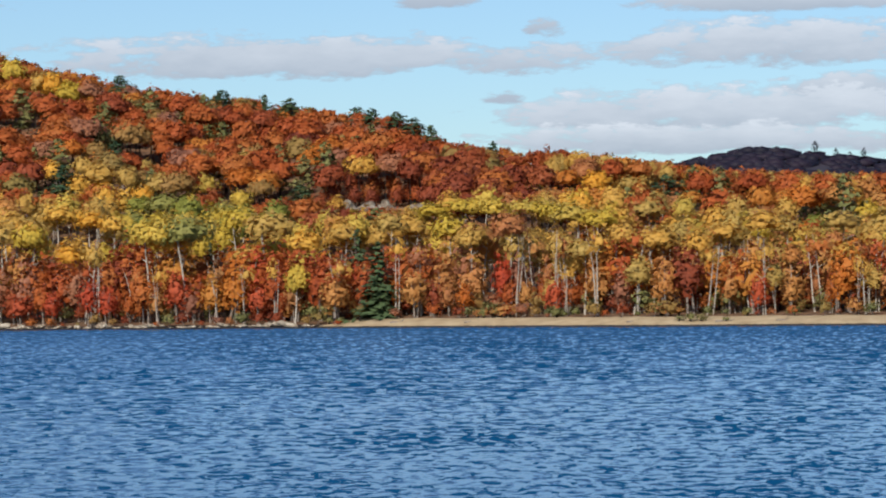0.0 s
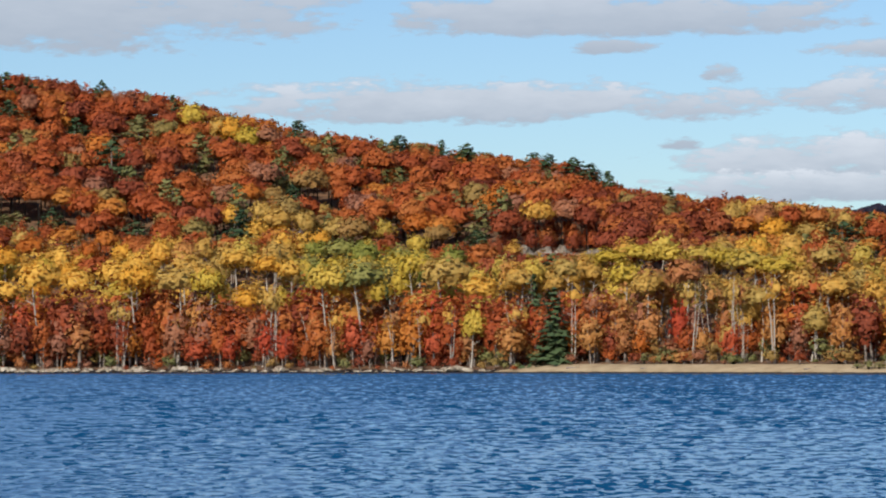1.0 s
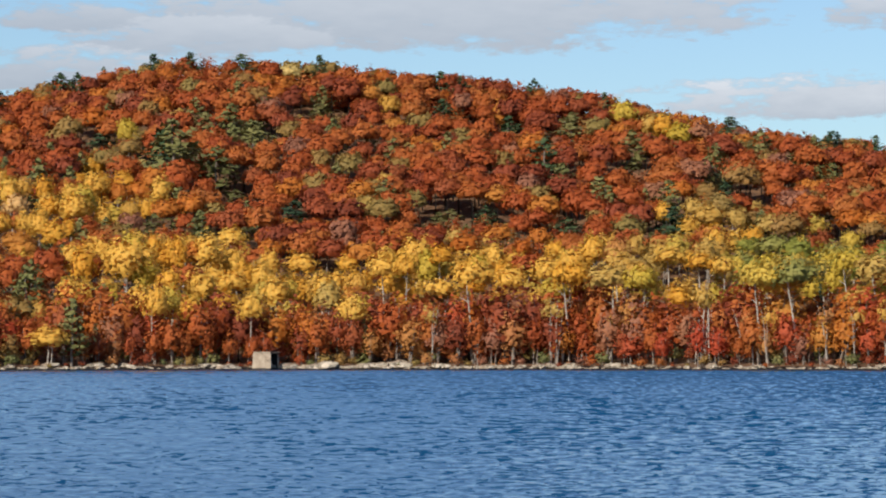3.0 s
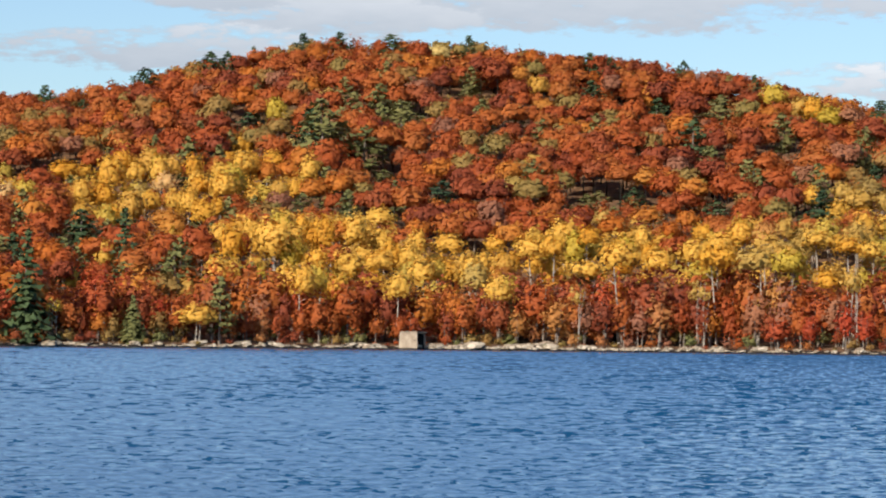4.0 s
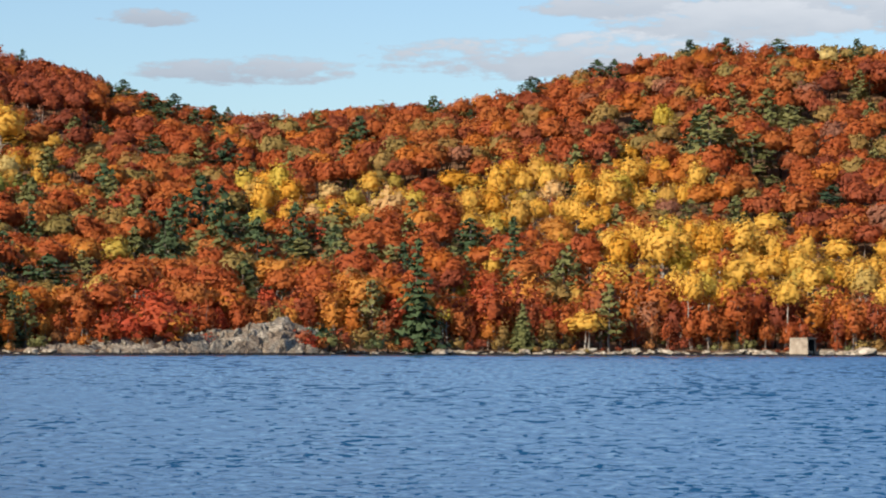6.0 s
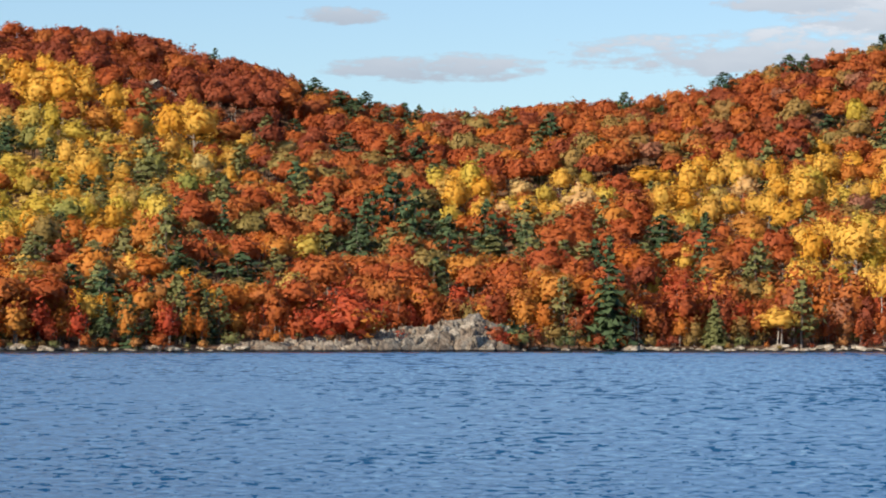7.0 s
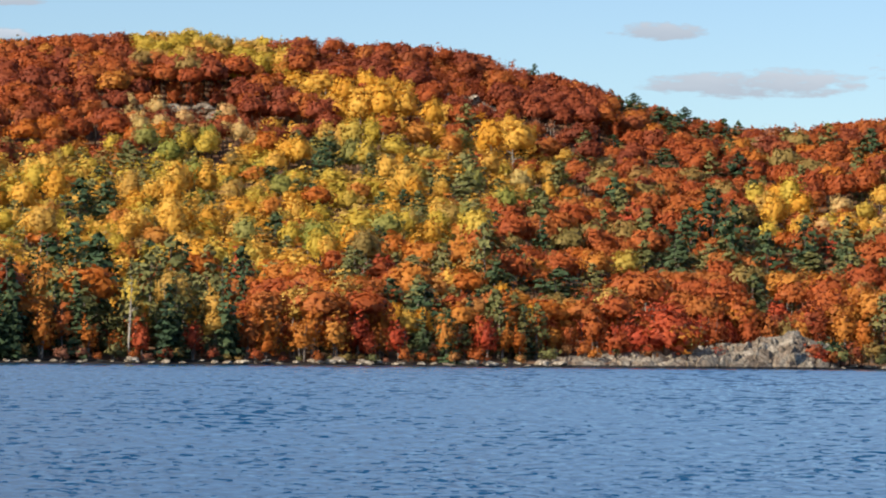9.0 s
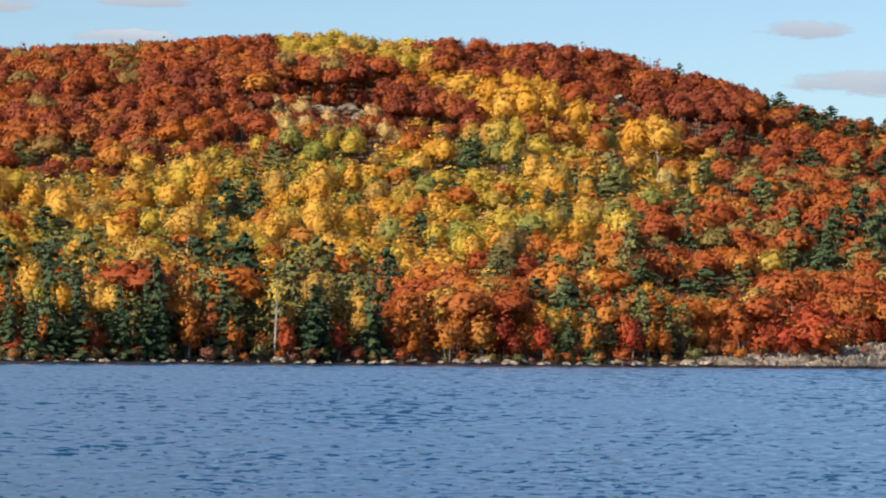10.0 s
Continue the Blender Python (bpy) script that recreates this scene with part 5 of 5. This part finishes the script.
# shrubs that grow on and beside the rock slab
for b, d, tall, leaf in ((22.75, 2.5, 3.0, "olive"), (22.95, 2.0, 2.4, "russet"), (23.1, 3.0, 2.8, "crimson"), (22.6, 4.0, 3.6, "maroon"), (22.45, 2.0, 2.0, "tan"), (24.2, 9.5, 2.2, "russet"),
                         (25.0, 8.5, 2.2, "crimson"), (26.2, 7.5, 2.5, "tan"), (27.2, 6.0, 2.2, "orange"), (28.0, 4.0, 2.4, "olive"), (23.6, 11.0, 2.5, "orange"), (21.7, 2.5, 1.6, "tan"), (21.9, 3.0, 2.2, "pine"), (25.65, 9.0, 5.6, "orange"), (25.95, 8.0, 6.2, "crimson"), (26.35, 8.5, 5.4, "crimson"), (26.8, 8.0, 4.6, "russet"), (23.25, 4.5, 3.4, "maroon"), (22.9, 5.0, 4.0, "pine")):
    plant("shrub", leaf, b, float(on(SHORE, b)) + d, tall, 1.2)

# low brush behind the sand, and a bush on it
for k in range(16):
    b = rnd.uniform(-2.4, -0.5) if k < 11 else rnd.uniform(-6.5, -4.0)
    plant("shrub", "olive" if k % 3 else "tan", b, float(on(SHORE, b)) + rnd.uniform(8.8, 10.5), rnd.uniform(1.3, 2.3), 1.5)
for b, d, tall in ((-4.55, 3.0, 1.3), (-4.75, 3.2, 1.1), (-4.35, 3.4, 0.9), (-5.2, 3.0, 0.7), (2.0, 3.0, 1.3), (1.8, 3.5, 1.0)):
    plant("shrub", "olive", b, float(on(SHORE, b)) + d, tall, 1.7)

# far woods, joined
for leaf, trees in wild.items():
    vs, ns, attr = [], [], []
    tvs, tfs, count = [], [], 0
    lfs, base = [], 0
    for kind, v, x, y, z, sx, sz, turn in trees:
        quads, lf, tv, tf = SHAPES[kind, v]
        lfs.append(lf + base)
        base += len(quads)
        c, s = math.cos(turn), math.sin(turn)
        rot = np.array([[c * sx, -s * sx, 0], [s * sx, c * sx, 0], [0, 0, sz]])
        vs.append(quads[:, :3] @ rot.T + (x, y, z))
        ns.append(quads[:, 3:] @ rot.T / sx)
        attr.append(np.full(len(quads), random_tree.random()))
        h = KINDS[kind][0]
        path = np.array([[0, 0, -0.4], [0.05, 0.02, 0.33 * h], [0, 0.1, 0.6 * h]]) @ rot.T + (x, y, z)
        tv, tf = tube(path, [0.2, 0.15, 0.06], 4)
        tvs.append(tv), tfs.append(tf + count)
        count += len(tv)
    nv = sum(len(v) for v in vs)
    allv = np.concatenate(vs + tvs)
    tf = np.concatenate(tfs) + nv
    lf = np.concatenate(lfs)
    faces = np.concatenate([lf, tf[:, :3], tf[:, [0, 2, 3]]])
    index = np.r_[np.zeros(len(lf)), np.ones(len(faces) - len(lf))]
    around = [np.array([[math.cos(k * math.pi / 2), math.sin(k * math.pi / 2), 0.0] for k in range(4)] * 3)] * len(trees)
    nn = np.concatenate(ns + around)
    nn /= np.linalg.norm(nn, axis=1, keepdims=True) + 1e-9
    woods = new("hillside_woods", fast_mesh("hillside_woods", allv, faces, [LEAF[leaf], BARK], np.r_[np.concatenate(attr), np.zeros(count)], index, nn))
    tagged(woods, WORDS[leaf] + " trees covering the hillside woods", "woods", kind="stuff")

# far hill's woods
g = np.random.default_rng(77)
fv, fn, fattr, ff = [], [], [], []
for k in range(1504):
    spiky = k >= 1500
    b, q = g.uniform(-14, -1), 1.03 * math.sqrt(g.uniform(0.15, 1.0))
    if spiky:
        b, q = (-6.83, -7.2, -7.45, -7.7)[k - 1500], 1.0
    rr = 1250 + 400 * q
    x, y = spot(b, rr)
    z = EYE + rr * math.tan(radians(float(on(FAR, b)) * min(q, 1)))
    if spiky:
        quads, lf = SHAPES["pine", int(g.integers(VARIANTS))][:2]
        quads = np.concatenate([quads[:, :3] * ((0.7, 0.7, 0.52), (0.5, 0.5, 0.34), (0.4, 0.4, 0.28), (0.6, 0.6, 0.46))[k - 1500] + (x, y, z - 0.8), quads[:, 3:]], 1)
    else:  # a rounded crown in the closed canopy
        quads = np.concatenate([ICO * g.uniform(0.8, 1.2, (12, 1)) * g.uniform((4.0, 4.0, 2.2), (7.0, 7.0, 3.2)) + (x, y, z - 1.0), ICO], 1)
        lf = ICO_FACES
    ff.append(lf + sum(len(v) for v in fv))
    fv.append(quads[:, :3])
    fn.append(quads[:, 3:])
    fattr.append(np.full(len(quads), g.random()))
fv = np.concatenate(fv)
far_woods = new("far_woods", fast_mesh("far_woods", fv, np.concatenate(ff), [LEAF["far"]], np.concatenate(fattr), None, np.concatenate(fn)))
tagged(far_woods, "woods on the distant hill, cloud shadow put into their colour", "woods", kind="stuff")


# ---- rocks ----
def crag(seed, sx, sy, sz, cuts=3, stone=ROCK):
    """A weathered boulder: a rough, flat-bottomed lump with broken faces."""
    bm = bmesh.new()
    bmesh.ops.create_icosphere(bm, subdivisions=cuts, radius=1.0)
    for v in bm.verts:
        n = v.co.normalized()
        k = 1 + 0.35 * noise.noise(n * 1.3 + Vector((seed * 7.1, 0, 0))) + 0.16 * noise.cell(n * 2.2 + Vector((seed * 3.3, 1, 2))) + 0.1 * noise.noise(n * 4.0 + Vector((0, seed, 0)))
        v.co = Vector((n.x * k * sx, n.y * k * sy, max(n.z, -0.45) * k * sz))
    me = bpy.data.meshes.new("boulder")
    bm.to_mesh(me)
    bm.free()
    me.materials.append(stone)
    return me


boulder_meshes = [crag(k, 1.0, 0.8, 0.62, 2, BOULDER) for k in range(8)]
made = 0
b = 2.3
while b < 45 and made < 290:
    rs = float(on(SHORE, b))
    size = rnd.choice((0.25, 0.3, 0.35, 0.45, 0.5, 0.6, 0.9))
    if 9.0 < b < 14.0 and rnd.random() < 0.3:
        size *= 1.7
    if not 22.9 < b < 27.8:
        r = rs + rnd.uniform(-0.2, 2.6)
        x, y = spot(b, r)
        ob = new("boulder", boulder_meshes[made % 8])
        ob.matrix_basis = pose(x, y, max(0.0, float(ground_z(b, r))) + size * 0.3, rnd.uniform(-12, 12), rnd.uniform(-12, 12), b + rnd.uniform(-30, 30)) @ Matrix.Diagonal((size * rnd.uniform(1.0, 2.2), size, size * rnd.uniform(0.7, 1.1), 1))
        tagged(ob, "pale grey weathered granite boulder at the waterline", "rock", "boulders along the shore")
        made += 1
    b += math.degrees(rnd.uniform(0.6, 2.2) * (0.75 if b < 22 else 1.25) / rs)


for k, (b, d, wide, deep, high) in enumerate(((13.35, 2.2, 1.9, 0.9, 0.55), (12.95, 2.6, 1.4, 0.8, 0.6), (12.55, 1.8, 2.3, 1.0, 0.45), (12.05, 2.4, 1.6, 0.8, 0.5), (11.4, 1.6, 1.8, 0.8, 0.4), (10.6, 2.0, 2.0, 0.9, 0.45),
                                             (9.9, 1.5, 1.7, 0.8, 0.4), (15.6, 1.4, 1.6, 0.7, 0.4), (16.6, 1.6, 1.9, 0.8, 0.4), (20.4, 1.8, 1.6, 0.8, 0.5), (7.6, 1.4, 1.5, 0.8, 0.35), (5.4, 1.6, 1.8, 0.8, 0.4))):
    r = float(on(SHORE, b)) + d
    x, y = spot(b, r)
    ob = new("flat_rock", boulder_meshes[(3 * k) % 8])
    ob.matrix_basis = pose(x, y, float(ground_z(b, r)) + 0.12, 4, 0, b + rnd.uniform(-12, 12)) @ Matrix.Diagonal((wide, deep, high, 1))
    tagged(ob, "flat pale granite rock lying along the waterline", "rock", "flat rocks along the shore")


def rock_slab():
    """The bare sloping rock that runs down to the water."""
    crest = table([(22.6, -0.4), (22.85, 0.05), (23.1, 0.22), (23.55, 0.32), (24.6, 0.15), (25.8, 0.02), (27.3, -0.08), (28.4, -0.18), (28.9, -0.4)])
    bb, dd = np.linspace(22.6, 28.9, 460), np.linspace(-2.0, 17.0, 64)
    rows = []
    for d in dd:
        rr = on(SHORE, bb) + d
        top = EYE + rr * np.tan(np.radians(on(crest, bb)))
        f = np.clip((d + 1.2) / 10.0, 0, 1) ** 0.75
        z = -0.6 + (top + 0.6) * f
        jag = []
        for b in bb:
            p = Vector((b * 3.0 + d * 0.3 + 0.3 * noise.noise((b * 6, d * 0.4, 1)), d * 0.30 - b * 1.5, 0.5))
            near, at = noise.voronoi(p)
            off, c = p - at[0], at[0] * 5.3
            step, tx, ty = noise.cell(c), noise.cell(c + Vector((3, 0, 0))), noise.cell(c + Vector((0, 3, 0)))
            jag.append(0.35 * step + 1.7 * (off.x * tx + off.y * ty) + 0.3 * noise.noise(p * 7) - 1.1 * max(0.0, 0.07 - (near[1] - near[0])) / 0.07)
        z = z + np.array(jag) * 0.55 * np.clip(top, 0.2, 2.4) / 2 - np.clip(d - 12, 0, 9) * 0.5
        rows.append(np.stack([-rr * np.sin(np.radians(bb)), rr * np.cos(np.radians(bb)), z], -1))
    return fast_mesh("rock_slab", np.concatenate(rows), grid_faces(len(dd), len(bb)), [ROCK])


slab = new("rock_slab", rock_slab())
tagged(slab, "bare cracked grey granite slab sloping into the lake", "rock")
for k, (lb, lr, lw, lh) in enumerate(ledge_places):
    blocks = max(2, round(lw / 0.16))
    for j in range(blocks):
        f = (j + 0.5) / blocks * 2 - 1
        b, r = lb + lw * (f + rnd.uniform(-0.12, 0.12)), lr + rnd.uniform(-7.0, 1.5) * min(1.0, lh / 0.1)
        x, y = spot(b, r)
        half = radians(lw) * lr / blocks * rnd.uniform(1.0, 1.7)
        ob = new("rock_ledge", crag(40 + 9 * k + j, half, 3.4, radians(lh) * lr * rnd.uniform(0.9, 1.6), 3))
        ob.matrix_basis = pose(x, y, float(ground_z(b, r)) + 0.35, rnd.uniform(-6, 6), rnd.uniform(-10, 10), lb + rnd.uniform(-14, 14))
        tagged(ob, "bare broken grey rock ledge among the hillside trees", "rock", "rock ledges on the hillside")


# ---- the concrete block at the waterline ----
def concrete_shell():
    """Three weathered walls, the fourth side left open to read as dark, under a slab."""
    side, high, thick = 3.45, 3.0, 0.3
    bm = bmesh.new()
    h = side / 2

    def box(x0, x1, y0, y1, z0, z1):
        ret = bmesh.ops.create_cube(bm, size=1.0)["verts"]
        for v in ret:
            v.co = Vector(((x0 + x1) / 2 + v.co.x * (x1 - x0), (y0 + y1) / 2 + v.co.y * (y1 - y0), (z0 + z1) / 2 + v.co.z * (z1 - z0)))

    box(-h, h, -h, -h + thick, 0, high)
    box(-h, h - 0.25, h - thick, h, 0, high)
    box(-h, -h + thick, -h + thick, h - thick, 0, high)
    bmesh.ops.subdivide_edges(bm, edges=[e for e in bm.edges if e.calc_length() > 1.5], cuts=5, use_grid_fill=True)
    for v in bm.verts:
        lean = 1 - 0.07 * v.co.z / high
        v.co.x, v.co.y = v.co.x * lean, v.co.y * lean
        v.co += Vector((noise.noise(v.co * 1.4), noise.noise(v.co * 1.4 + Vector((9, 0, 0))), 0.5 * noise.noise(v.co * 1.1 + Vector((0, 9, 0))))) * 0.07
    return bm


def concrete_slab():
    bm = bmesh.new()
    bmesh.ops.create_cube(bm, size=1.0)
    for v in bm.verts:
        v.co = Vector((v.co.x * 3.26, v.co.y * 3.26, 3.11 + v.co.z * 0.22))
    bmesh.ops.subdivide_edges(bm, edges=[e for e in bm.edges if e.calc_length() > 1.5], cuts=6, use_grid_fill=True)
    bmesh.ops.bevel(bm, geom=[e for e in bm.edges if e.calc_face_angle(0) > 0.9], offset=0.06, segments=2, affect="EDGES")
    for v in bm.verts:
        v.co += Vector((noise.noise(v.co * 1.7), noise.noise(v.co * 1.7 + Vector((5, 0, 0))), noise.noise(v.co * 1.3 + Vector((0, 5, 0))))) * 0.07
    return bm


def part(name, bm, mat, parent, label=""):
    me = bpy.data.meshes.new(name)
    bm.to_mesh(me)
    bm.free()
    me.materials.append(mat)
    ob = new(name, me)
    ob.parent = parent
    return tagged(ob, label)


block_r = float(on(SHORE, 14.18)) + 0.2
x, y = spot(14.18, block_r)
block = new("concrete_hut")
block.matrix_basis = pose(x, y, -0.3, 0, 0, 14.18 - 29)
tagged(block, "small weathered square concrete hut standing at the waterline", "hut")
def lining():
    """Added inner faces, seen through the open side, with its shade painted near black."""
    bm = bmesh.new()
    for x0, x1, y0, y1 in ((-1.41, 1.30, -1.41, -1.37), (-1.41, 1.30, 1.37, 1.41), (-1.41, -1.37, -1.37, 1.37)):
        for v in bmesh.ops.create_cube(bm, size=1.0)["verts"]:
            lean = 1 - 0.07 * (v.co.z + 0.5)
            v.co = Vector((((x0 + x1) / 2 + v.co.x * (x1 - x0)) * lean, ((y0 + y1) / 2 + v.co.y * (y1 - y0)) * lean, 1.45 + v.co.z * 2.8))
    return bm


part("wall", concrete_shell(), CONCRETE, block)
part("lining", lining(), INNER_SHADE, block, "added inner lining, shade put into its near-black colour")
part("roof_slab", concrete_slab(), CONCRETE, block)



# ---- driftwood on the sand ----
def log_shape(rng, length):
    zs = np.linspace(0, length, 6)
    v, f = tube([(z, 0.08 * math.sin(z * 1.3), 0.10 + 0.04 * math.sin(z * 2)) for z in zs], 0.13 * (1.1 - zs / length * 0.6), 7)
    w, g = tube([(length * 0.55, 0.0, 0.12), (length * 0.7, 0.35, 0.35), (length * 0.8, 0.5, 0.6)], [0.06, 0.045, 0.015], 5)
    return fast_mesh("driftwood", np.concatenate([v, w]), np.concatenate([f, g + len(v)]), [BARK])


for k, (b, d, length) in enumerate(((-0.45, 2.6, 3.0), (-3.4, 2.2, 2.4), (-5.0, 2.4, 3.4), (-6.1, 2.8, 2.2), (0.9, 3.0, 2.6))):
    r = float(on(SHORE, b)) + d
    x, y = spot(b, r)
    ob = new("driftwood", smooth(log_shape(rnd, length)))
    ob.matrix_basis = pose(x, y, float(ground_z(b, r)) + 0.05, 0, 0, b + rnd.uniform(-20, 20))
    tagged(ob, "weathered grey driftwood log lying on the sand", "driftwood", "driftwood on the beach")
